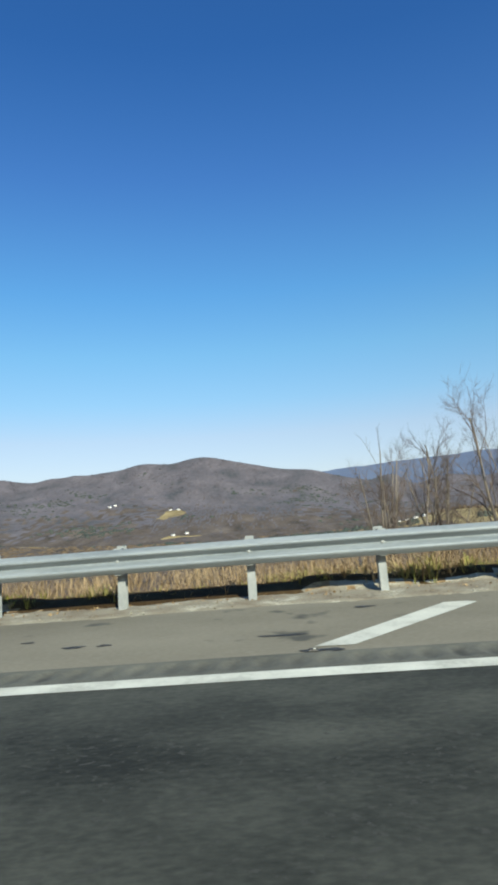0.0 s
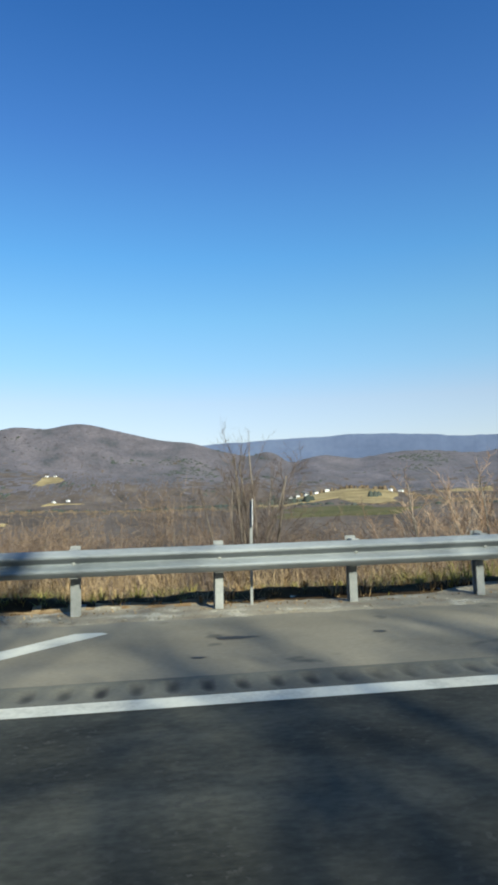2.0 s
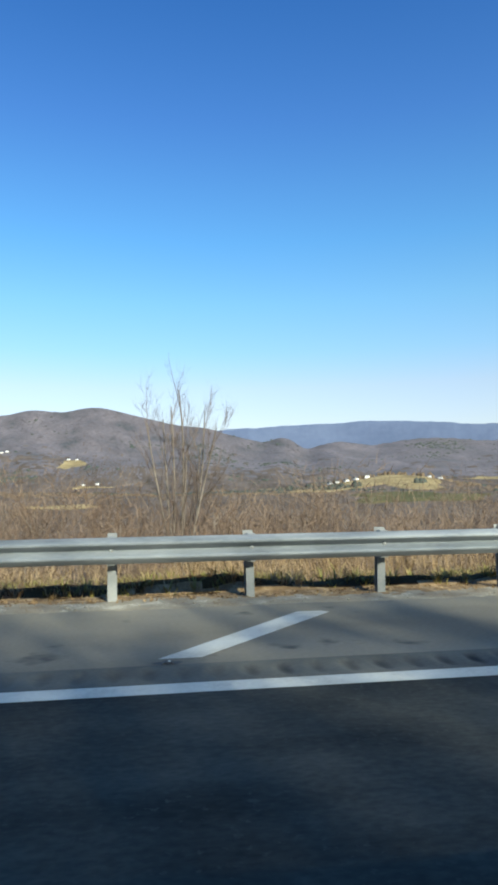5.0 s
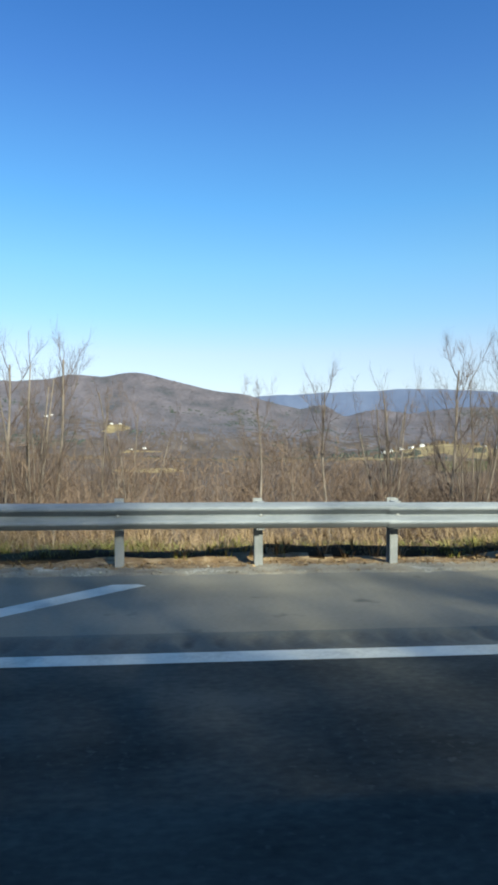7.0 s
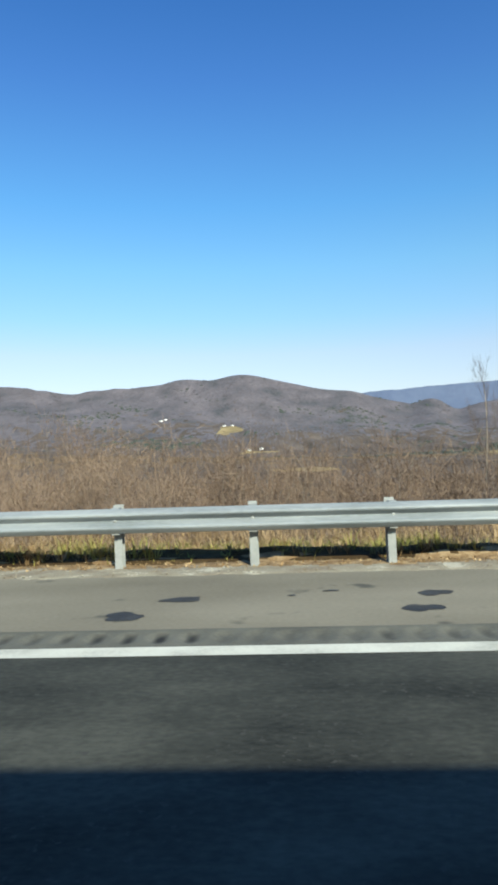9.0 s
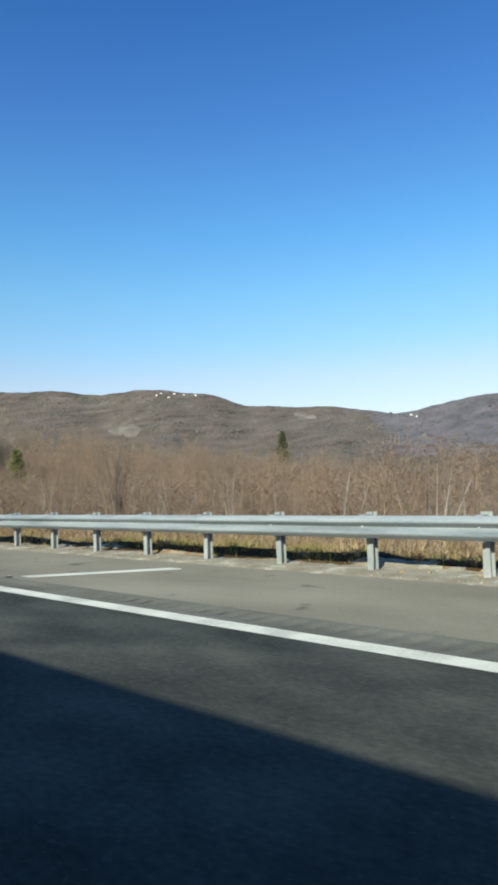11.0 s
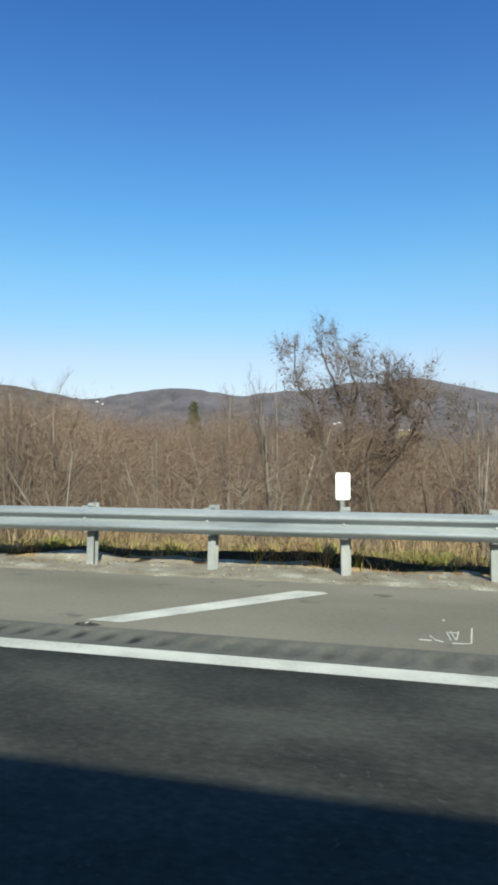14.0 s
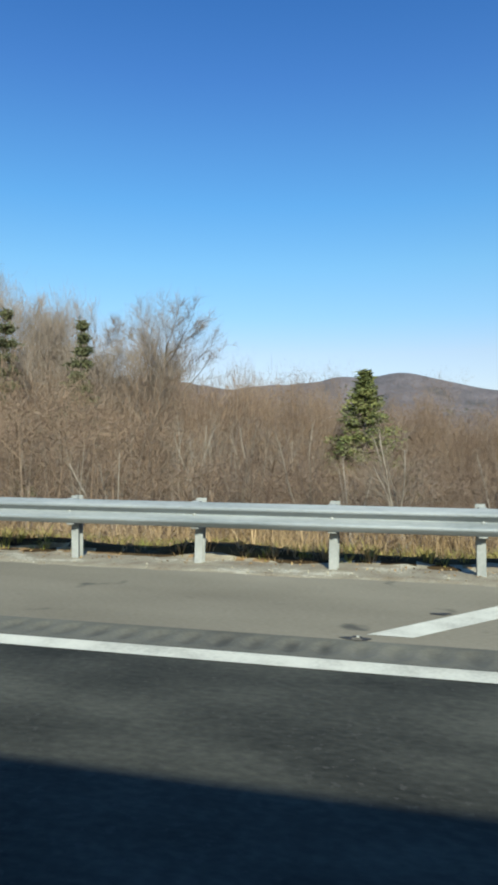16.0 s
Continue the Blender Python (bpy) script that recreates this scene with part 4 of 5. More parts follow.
limb_tree("pale bare tree with three crooked stems behind the guardrail", -77.66, 16.0, [(0.07, [(0.0, 0.32), (-0.44, 1.19), (-0.68, 2.0), (-0.93, 2.94), (-1.11, 3.62), (-1.43, 4.3), (-1.55, 4.99), (-1.73, 5.95), (-1.92, 6.5)]), (0.07, [(0.26, 0.3), (0.35, 1.03), (0.37, 1.56), (0.26, 2.51), (0.08, 3.33), (-0.09, 4.43), (-0.21, 5.26), (-0.32, 6.1), (-0.44, 6.8)]), (0.05, [(1.13, 0.26), (0.69, 1.01), (0.36, 1.36)])], 1.2, 1.0, 0.95)
limb_tree("bare tree with a stem leaning over the slope", -222.61, 16.0, [(0.07, [(0.0, 0.26), (-0.13, 0.86), (-0.29, 1.52), (-0.52, 2.12), (-0.85, 2.71), (-1.11, 3.31), (-1.43, 4.03), (-1.65, 4.69), (-1.76, 5.49)]), (0.035, [(-0.29, 1.39), (-0.59, 1.59), (-0.78, 1.85), (-1.04, 1.99)]), (0.03, [(-1.39, 3.97), (-1.43, 4.83), (-1.37, 5.5)]), (0.03, [(-1.11, 3.18), (-1.5, 3.5), (-1.82, 4.03)])], 0.8, 1.0, 0.81)
limb_tree("bare tree with low limbs spreading from one root", -220.66, 16.0, [(0.065, [(0.0, 0.24), (0.08, 0.84), (0.11, 1.65), (0.22, 2.46), (0.36, 3.27), (0.32, 4.08), (0.3, 4.89), (0.37, 5.71)]), (0.05, [(0.18, 0.71), (0.38, 1.38), (0.92, 2.12), (1.47, 2.87), (1.68, 3.82), (1.73, 4.51)]), (0.045, [(0.38, 1.38), (0.92, 1.72), (1.6, 1.85), (2.16, 2.33), (2.57, 2.87), (2.72, 3.42)]), (0.035, [(0.41, 3.4), (0.8, 4.09), (1.21, 4.91), (1.42, 5.6)]), (0.03, [(0.25, 2.26), (0.59, 2.73), (0.86, 3.41), (1.27, 3.96)]), (0.05, [(-0.4, 0.25), (-0.36, 0.85), (-0.45, 1.52), (-0.62, 1.78)])], 0.85, 1.0, 0.93)
limb_tree("bare many-stemmed tree with upright grey branches", -252.20, 15.0, [(0.07, [(0.0, 0.31), (-0.07, 0.97), (0.11, 1.49), (0.33, 1.88), (0.48, 2.39), (0.67, 3.03), (0.8, 3.79), (0.89, 4.42), (0.99, 5.18)]), (0.04, [(0.66, 2.9), (0.59, 3.42), (0.46, 4.09), (0.4, 4.63), (0.53, 5.26)]), (0.035, [(0.78, 3.27), (0.99, 3.64), (1.19, 3.87), (1.51, 4.2), (1.65, 4.5)]), (0.05, [(0.07, 0.44), (-0.09, 1.37), (0.03, 2.69), (-0.01, 3.49), (-0.18, 4.45)]), (0.05, [(-0.21, 0.31), (-0.51, 1.38), (-0.83, 2.35), (-1.1, 3.06), (-1.3, 3.63), (-1.34, 4.62)]), (0.05, [(-0.77, 0.3), (-0.92, 0.99), (-1.0, 1.95), (-1.14, 2.78)]), (0.045, [(0.6, 0.31), (1.26, 0.95), (1.76, 1.31)])], 1.0, 1.0, 0.82)
limb_tree("twisted tree with a dense tangle of twigs and dead leaves", -358.2, 20.0, [(0.1, [(0.0, 0.35), (-0.36, 1.14), (-0.42, 1.68), (-0.29, 2.35), (-0.42, 3.03), (-0.55, 3.57), (-0.82, 4.4), (-0.96, 4.96)]), (0.05, [(-0.29, 2.42), (-0.22, 3.16), (-0.15, 3.83), (-0.35, 4.65), (-0.62, 5.14)]), (0.08, [(0.11, 0.48), (0.31, 1.28), (0.5, 1.94), (0.7, 2.47), (0.77, 3.26), (0.71, 4.06), (0.52, 4.54)]), (0.07, [(-0.56, 0.61), (-0.89, 1.95), (-1.03, 2.77), (-1.17, 3.32), (-1.51, 3.74), (-1.63, 4.44), (-1.65, 5.14)]), (0.045, [(0.77, 3.0), (1.16, 3.51), (1.54, 3.11), (1.78, 2.45)]), (0.05, [(0.11, 1.28), (0.38, 2.21), (0.45, 3.14), (0.32, 4.21)]), (0.05, [(0.77, 2.73), (1.03, 2.99), (0.9, 3.65), (1.16, 3.78)]), (0.05, [(0.24, 0.62), (0.89, 1.68), (1.28, 2.46), (1.41, 3.11)])], 2.5, 1.25, 0.97, leaves=5200)
limb_tree("tall bare tree with fine upright twigs", -376.5, 20.4, [(0.075, [(0.0, 0.07), (0.06, 1.14), (-0.09, 2.05), (-0.17, 2.97), (-0.24, 3.89), (-0.5, 4.82), (-0.85, 5.76), (-1.08, 6.24)]), (0.04, [(-0.2, 3.89), (-0.01, 4.81), (0.23, 5.41), (0.46, 6.01)]), (0.035, [(-0.32, 3.89), (-0.82, 4.29), (-1.43, 5.01), (-1.78, 5.33)]), (0.045, [(-0.41, 0.06), (-0.49, 1.44), (-0.71, 2.67), (-0.81, 3.59)]), (0.03, [(-0.79, 2.67), (-1.4, 3.45), (-1.93, 4.24), (-2.11, 4.56)]), (0.045, [(-0.2, 2.0), (-0.4, 3.5), (-0.32, 5.2), (-0.1, 6.4)])], 2.0, 0.98, 1.04)
limb_tree("tall bare tree with branches arching to one side", -375.0, 20.4, [(0.07, [(0.0, 0.11), (0.2, 1.91), (0.26, 2.96), (0.29, 4.16), (0.39, 4.9), (0.61, 5.79)]), (0.04, [(0.29, 3.26), (0.57, 3.55), (1.18, 4.14), (1.62, 4.57), (1.85, 4.85)]), (0.045, [(-0.02, 1.46), (-0.13, 2.96), (-0.39, 4.17), (-0.33, 5.08)]), (0.035, [(0.25, 3.86), (0.86, 4.29), (1.17, 4.58)]), (0.03, [(0.49, 3.26), (1.34, 3.69), (1.79, 3.97)]), (0.045, [(0.1, 1.9), (-0.05, 3.5), (0.2, 4.9), (0.1, 6.2)]), (0.035, [(0.26, 2.9), (0.72, 4.3), (0.9, 5.6)])], 1.8, 0.98, 1.04)
limb_tree("tall bare tree with a straight stem and a side limb", -86.53, 17.0, [(0.07, [(0.0, 0.17), (-0.04, 1.64), (-0.17, 2.98), (-0.19, 3.87), (-0.49, 4.32), (-0.63, 5.07), (-0.69, 5.97), (-0.67, 6.89)]), (0.05, [(-0.17, 3.72), (-0.11, 4.48), (-0.01, 5.38), (0.39, 6.0)]), (0.035, [(-0.12, 3.87), (0.35, 4.1), (0.82, 4.34), (1.47, 4.96), (1.8, 5.58)])], 1.0, 1.0, 0.8)
limb_tree("bare tree with crooked leaning stems", -91.02, 17.0, [(0.06, [(0.0, 0.27), (-0.69, 1.13), (-0.97, 2.12), (-1.31, 3.11), (-1.72, 3.68)]), (0.06, [(0.28, 0.27), (0.65, 1.82), (0.73, 2.97), (0.88, 3.84), (0.89, 4.72)]), (0.04, [(-0.48, 2.26), (-0.48, 2.97), (-0.43, 3.69), (-0.26, 4.7)])])
limb_tree("bare tree with an arching side branch", -84.87, 17.0, [(0.055, [(0.0, 0.28), (0.05, 2.07), (0.12, 3.28), (0.25, 4.51), (0.38, 5.12)]), (0.035, [(0.11, 2.98), (0.58, 3.9), (1.07, 4.29), (1.72, 4.06)])], 1.0, 1.0, 0.88)

limb_tree("pale bare tree with upright stems spreading from one root", -387.5, 20.0, [(0.065, [(0.0, 0.3), (-0.05, 1.2), (0.02, 2.1), (0.1, 3.0), (0.15, 3.7)]), (0.05, [(-0.1, 0.4), (-0.5, 1.3), (-0.75, 2.2), (-0.9, 3.1)]), (0.05, [(0.1, 0.5), (0.45, 1.3), (0.75, 2.2), (0.95, 3.3)]), (0.04, [(0.15, 0.7), (0.9, 1.5), (1.4, 2.1), (1.7, 2.6)]), (0.04, [(-0.1, 0.3), (-0.8, 0.9), (-1.3, 1.7), (-1.5, 2.4)])], 1.2)


def pine_mesh(seed, height=10.0, tiers=26, sprays=52, size=0.5, uneven=0.18, mat=PINE):
    """Trunk, and whorls of drooping boughs with many short needle sprays."""
    rng = np.random.default_rng(seed)
    trunk = [(0, 0, -0.3, 0, 0, height * 0.97, 0.16, 0.02)]
    v, f = [], []
    for lev in np.linspace(0.12, 0.98, tiers):
        tier = (1 - lev) ** 1.05 * height * 0.27
        for k in range(7):
            reach = tier * rng.uniform(0.93 - 2 * uneven, 0.93 + uneven) + 0.04
            a = rng.uniform(0, 2 * np.pi)
            tip = np.array([math.cos(a) * reach, math.sin(a) * reach, lev * height + reach * rng.uniform(-0.15, 0.3)])
            root = np.array([0, 0, lev * height])
            trunk.append((*root, *tip, 0.03, 0.008))
            for q in range(sprays):
                u = rng.uniform(0.25, 1.05)
                c = root + (tip - root) * u + rng.normal(0, 0.10, 3)
                d = rng.normal(0, 1, 3) + np.array([math.cos(a), math.sin(a), 0.3]) * 0.8
                d *= size * rng.uniform(0.18, 0.36) / np.linalg.norm(d)
                w = np.cross(d, rng.normal(0, 1, 3))
                w *= 0.07 * size / (np.linalg.norm(w) + 1e-9)
                i = len(v)
                v += [c - w, c + w, c + d + w * 0.4, c + d - w * 0.4]
                f.append((i, i + 1, i + 2, i + 3))
    tv, tf = tubes(trunk, 5)
    return array_mesh("trunk", tv, tf, BARK, True), array_mesh("needles", np.array(v), np.array(f), mat)


PINES = [pine_mesh(5), pine_mesh(6, mat=OLIVE_PINE), pine_mesh(7, 10, 15, 60, 0.6, 0.42, OLIVE_PINE), pine_mesh(8, 10, 13, 60, 0.6, 0.42, OLIVE_PINE)]
for k, (x, y, top, wide) in enumerate(((-406.6, 65, 10.0, 1.2), (-411.5, 152, 16.6, 0.85), (-427, 47, 11.8, 0.66), (-443, 61, 16.5, 0.7))):
    z = float(land_z(x, y))
    ob = new("pine_tree")
    h = (top - z) / 10
    ob.matrix_world = pose(x, y, z, 0, 0, 70 * k) @ Matrix.Diagonal((h * wide * 1.5, h * wide * 1.5, h, 1))
    for name, me in zip(("trunk", "needles"), PINES[k]):
        o = new(name, me)
        o.parent = ob
    tagged(ob, "dark green evergreen pine among bare brown woodland", "tree", "evergreen trees in the wood")

# woodland: strips of many thin bare trees, too dense to count


def wood_mesh(seed, count, length, depth, height, twigs, reach, wide=0.24, fine=0.006, low=0.3, loose=0.3, mat=BRUSH, trunk=1.0, rise=0.7, bough=0.24, even=False):
    """Bare trees with rounded crowns: a stem, a few boughs that fan upward, and a haze of fine twigs on them."""
    rng = np.random.default_rng(seed)
    segs, bits = [], []
    for k in range(count):
        along = ((k + rng.uniform(0.2, 0.8)) / count - 0.5) * length if even else rng.uniform(-length / 2, length / 2)
        h = height * rng.uniform(0.8, 1.0) * (0.84 + 0.16 * math.sin(along * 0.62 + seed) * math.sin(along * 0.23 + 2 * seed))
        foot = np.array([along, rng.uniform(-depth / 2, depth / 2), -0.5])
        lean = np.array([*rng.normal(0, 0.07, 2), 1.0])
        girth = 0.006 * trunk * h * rng.uniform(0.5, 1.2)
        pts = [foot + lean * h * u + np.array([*rng.normal(0, 0.012 * h, 2), 0]) for u in (0, 0.33, 0.62, 0.9)]
        for q in range(3):
            segs.append((*pts[q], *pts[q + 1], girth * (1 - 0.3 * q), girth * (0.7 - 0.3 * q)))
        boughs = []
        for q in range(10):
            u = rng.uniform(low, 0.85)
            a = rng.uniform(0, 2 * np.pi)
            out = wide * h * math.sqrt(max(0.05, 1 - ((u - 0.45) / 0.55) ** 2)) * rng.uniform(0.5, 1.05)
            root = foot + lean * h * u
            tip = root + np.array([math.cos(a) * out, math.sin(a) * out, min(out * rng.uniform(1.1, 2.2), h * (1.0 - u) * 0.97)])
            boughs.append((*root, *tip))
        b = np.array(boughs)
        across = np.cross(b[:, 3:] - b[:, :3], rng.normal(0, 1, (10, 3)))
        across *= girth * bough / (np.linalg.norm(across, axis=1, keepdims=True) + 1e-9)
        bits.append(np.stack([b[:, :3] - across, b[:, :3] + across, b[:, 3:]], 1).reshape(-1, 3))
        pick = rng.integers(0, len(b), twigs)
        u = rng.random((twigs, 1))
        p = b[pick, :3] * (1 - u) + b[pick, 3:6] * u + rng.normal(0, 0.05 * h, (twigs, 3)) * np.array([1, 1, 0.7])
        away = (p - foot) * np.array([1, 1, 0]) / (wide * h)
        d = away * 0.3 + np.array([0, 0, rise]) + rng.normal(0, loose, (twigs, 3))
        d *= rng.uniform(0.35, 1.0, (twigs, 1)) * reach / (np.linalg.norm(d, axis=1, keepdims=True) + 1e-9)
        w = np.cross(d, rng.normal(0, 1, (twigs, 3)))
        w *= fine / (np.linalg.norm(w, axis=1, keepdims=True) + 1e-9)
        bits.append(np.stack([p - w, p + w, p + d], 1).reshape(-1, 3))
    bits = np.concatenate(bits)
    tri = np.arange(len(bits)).reshape(-1, 3)
    v, f = merge(tubes(np.array(segs), 4, 0.006), (bits, tri[:, [0, 1, 2, 2]]))
    me = clean_mesh("woodland", v, f, mat)
    me.materials.append(MID_BARK)
    if len(me.polygons) == len(f):
        pale = np.zeros(len(f), np.int32)
        light = rng.random(count) < 0.35
        pale[:len(segs) * 4] = np.repeat(light, 12)
        pale[len(segs) * 4:] = np.where(np.tile(np.arange(10 + twigs) < 10, count), np.repeat(light, 10 + twigs), 0)
        me.polygons.foreach_set("material_index", pale)
    return me


WOODS = [wood_mesh(101 + k, 56, 30, 9, 10, 430, 0.95, fine=0.0055, loose=0.42) for k in range(3)]
EDGE_WOODS = [wood_mesh(105 + k, 30, 13, 10, 10, 520, 0.75, 0.26, 0.0065, 0.2, 0.5, trunk=1.2, rise=0.3, bough=0.26) for k in range(4)]
FAR_WOODS = [wood_mesh(111 + k, 46, 30, 12, 10, 120, 1.1, fine=0.018) for k in range(3)]
THICKETS = [wood_mesh(121 + k, 140, 30, 8, 5.2, 260, 0.7, 0.26, 0.0062, 0.1, 0.5) for k in range(3)]
TOP_X = [-470, -440, -425, -412, -402, -394, -385, -372, -358, -352, -347, -343, -335, -328, -320, -300, -250, -235, -205, -180, -150, -110, -98, -80, -62, -52, -46, -38, -30, -24, -8, 0, 10, 60]
TOP_ANGLE = [8.0, 7.6, 7.0, 5.8, 5.0, 2.9, 3.2, 4.6, 3.4, 1.8, 0.8, -0.2, 0.9, 2.8, 3.2, 3.5, 3.3, 2.7, 2.7, 2.9, 2.7, 1.9, 2.4, 3.0, 2.4, -0.4, 1.6, 2.8, 1.6, -3.4, -3.4, 1.0, 3.2, 3.4]
rnd = random.Random(23)
for y in (18, 23, 29, 40, 56, 76):
    x = -510.0
    while x < 60:
        short = 0.26 if -420 < x < -385 and y < 60 else 0.44 if -445 < x < -325 else 1.0
        x += rnd.uniform(24, 29) * short
        if x > -245 and y > 25 or x < -245 and y == 23 or -42 < x < 9 and y < 25:
            continue
        z = float(land_z(x, y)) - 0.4
        angle = float(np.interp(x, TOP_X, TOP_ANGLE)) + rnd.uniform(-0.35, 0.35)
        # low growth in front of the large pine
        if y < 60 and -412.5 - 0.09 * (y - 18) < x < -391 - 0.21 * (y - 18):
            angle = 0.2
        top = 1.3 + y * math.tan(radians(angle))
        k = (1.3 if x < -325 else 1.15) * (top - z) / 10
        if k < 0.1:
            continue
        mesh = (FAR_WOODS if y > 35 else WOODS)[rnd.randrange(3)]
        if x > -250:
            mesh, k = THICKETS[rnd.randrange(3)], k * 10 / 5.2
        if short < 1:
            mesh = EDGE_WOODS[rnd.randrange(4)]
        o = new("woodland", mesh)
        o.matrix_world = pose(x, y + rnd.uniform(-1.5, 1.5), z, 0, 0, rnd.choice((0, 180)) + rnd.uniform(-8, 8)) @ Matrix.Diagonal((min(1.0, short / 0.44), 1, k, 1))
        tagged(o, "dense leafless brown woodland on the slope", "woodland", "strips of bare woodland", "stuff")

for k in range(9):
    x, y = -428 + 5.2 * k, 72 + 5 * (k % 2)
    z = float(land_z(x, y)) - 0.4
    o = new("woodland", EDGE_WOODS[k % 4])
    o.matrix_world = pose(x, y, z, 0, 0, 180 * (k % 2)) @ Matrix.Diagonal((1, 1, 0.13 * (1.3 + y * math.tan(radians(float(np.interp(x, TOP_X, TOP_ANGLE)))) - z), 1))
    tagged(o, "dense leafless brown woodland on the slope", "woodland", "strips of bare woodland", "stuff")

# the wooded rise to the west, falling towards the valley
for k in range(22):
    x, y = -486 + 13.0 * (k // 2) + 6.5 * (k % 2), (104, 126)[k % 2]
    top = float(np.interp(x, (-486, -460, -436, -404, -390, -376, -356, -345), (24, 19, 14.0, 10.7, 8.6, 7.8, 4.6, 1.5)))
    z = float(land_z(x, y)) - 0.4
    o = new("woodland", EDGE_WOODS[k % 4])
    o.matrix_world = pose(x, y, z, 0, 0, 180 * (k // 2 % 2) + 4 * (k % 3)) @ Matrix.Diagonal((1.5, 1.5, 0.128 * (top - z), 1))
    tagged(o, "leafless brown woodland on the rise beyond the slope", "woodland", "strips of bare woodland", "stuff")

for y, step in ((105, 25), (150, 25), (205, 26), (270, 27), (345, 28)):
    x = MID_X - 190 - y * 0.75
    while x < MID_X + 240 + y * 0.85:
        x += rnd.uniform(step, step + 4)
        if x < -300 and y < 200 or abs(x - 45) < 30 and y > 250:
            continue
        o = new("woodland", FAR_WOODS[rnd.randrange(3)])
        o.matrix_world = pose(x, y + rnd.uniform(-9, 9), float(land_z(x, y)) - 0.6, 0, 0, rnd.choice((0, 180)) + rnd.uniform(-12, 12)) @ Matrix.Diagonal((1.1, 1.6, rnd.uniform(0.62, 0.95), 1))
        tagged(o, "leafless brown woodland on the valley floor", "woodland", "strips of bare woodland", "stuff")

# brush and tall weeds close behind the rail
BRUSHES = [wood_mesh(131 + k, 52, 9, 2.6, 2.4, 44, 0.5, 0.26, 0.0045, 0.05, 0.55) for k in range(3)]
for y in (10.7, 12.2, 14.4):
    x = -440.0
    while x < 30:
        x += rnd.uniform(6.5, 8.5)
        z = float(land_z(x, y)) - 0.1
        low = -31 < x < -6
        k = rnd.uniform(0.35, 0.62) * (0.3 if low else 1.0) * (1.75 if -46 < x < -31 else 1) * (1.25 if y > 13 else 0.62 if y < 11 else 1)
        o = new("brush", BRUSHES[rnd.randrange(3)])
        o.matrix_world = pose(x, y, z, 0, 0, rnd.choice((0, 180))) @ Matrix.Diagonal((1, 1, k, 1))
        tagged(o, "thicket of dry tan brush and weed stems", "brush", "brush behind the rail", "stuff")


def blade_mesh(name, seed, count, length, y0, y1, h0, h1, mat, width):
    """Many bent blades over a strip of ground."""
    rng = np.random.default_rng(seed)
    n = count
    clump = rng.uniform(-length / 2, length / 2, 40)
    x = clump[rng.integers(0, 40, n)] + rng.normal(0, 0.22, n)
    y = rng.uniform(y0, y1, n)
    h = rng.uniform(h0, h1, n) * (0.55 + 0.45 * np.sin(x * 1.7 + y) ** 2)
    a = rng.uniform(0, 2 * np.pi, n)
    bend = rng.uniform(0.4, 1.9, n) * h
    cx_, sy_ = np.cos(a), np.sin(a)
    p0 = np.stack([x, y, np.zeros(n) - 0.03], -1)
    p1 = np.stack([x + cx_ * bend * 0.35, y + sy_ * bend * 0.35, h * 0.6], -1)
    p2 = np.stack([x + cx_ * bend, y + sy_ * bend, h], -1)
    w = np.stack([-sy_, cx_, np.zeros(n)], -1) * width
    v = np.stack([p0 - w, p0 + w, p1 + w * 0.8, p1 - w * 0.8, p2 + w * 0.15, p2 - w * 0.15], 1).reshape(-1, 3)
    b = (np.arange(n) * 6)[:, None]
    f = np.concatenate([b + np.array([0, 1, 2, 3]), b + np.array([3, 2, 4, 5])], 0)
    return array_mesh(name, v, f, mat)


vary = random.Random(8)
GRASSES = [blade_mesh("grass", 151 + k, 1500, 6.4, -0.35, 0.6, 0.1, 0.3, GRASS, 0.0042) for k in range(3)]
THATCH = [blade_mesh("dry_grass", 181 + k, 650, 6.4, -0.2, 0.22, 0.02, 0.075, STRAW, 0.006) for k in range(3)]
STRAWS = [blade_mesh("dry_grass", 161 + k, 1700, 6.4, -1.3, 1.3, 0.12, 0.55, STRAW, 0.0042) for k in range(3)]
for meshes, y, label, group in ((THATCH, 8.5, "flattened dead grass along the gravel's edge", "dry verge grass"), (GRASSES, 9.5, "short yellow-green grass along the verge", "verge grass"), (STRAWS, 11.0, "dry straw-coloured grass behind the rail", "dry verge grass")):
    x = -440.0
    while x < 30:
        x += 5.4
        tall = 1.0
        if meshes is GRASSES:
            tall = vary.choice((0.65, 0.3, 0.4))
        o = new(meshes[0].name.split(".")[0], meshes[rnd.randrange(3)])
        o.matrix_world = pose(x, y, max(float(land_z(x, y)), float(road_z(x, y)) - 0.06), math.degrees(math.atan(float(bank(x)))), 0, 0) @ Matrix.Diagonal((rnd.choice((-1, 1)), 1, tall * rnd.uniform(0.7, 1.2), 1))
        tagged(o, label, "grass", group, "stuff")



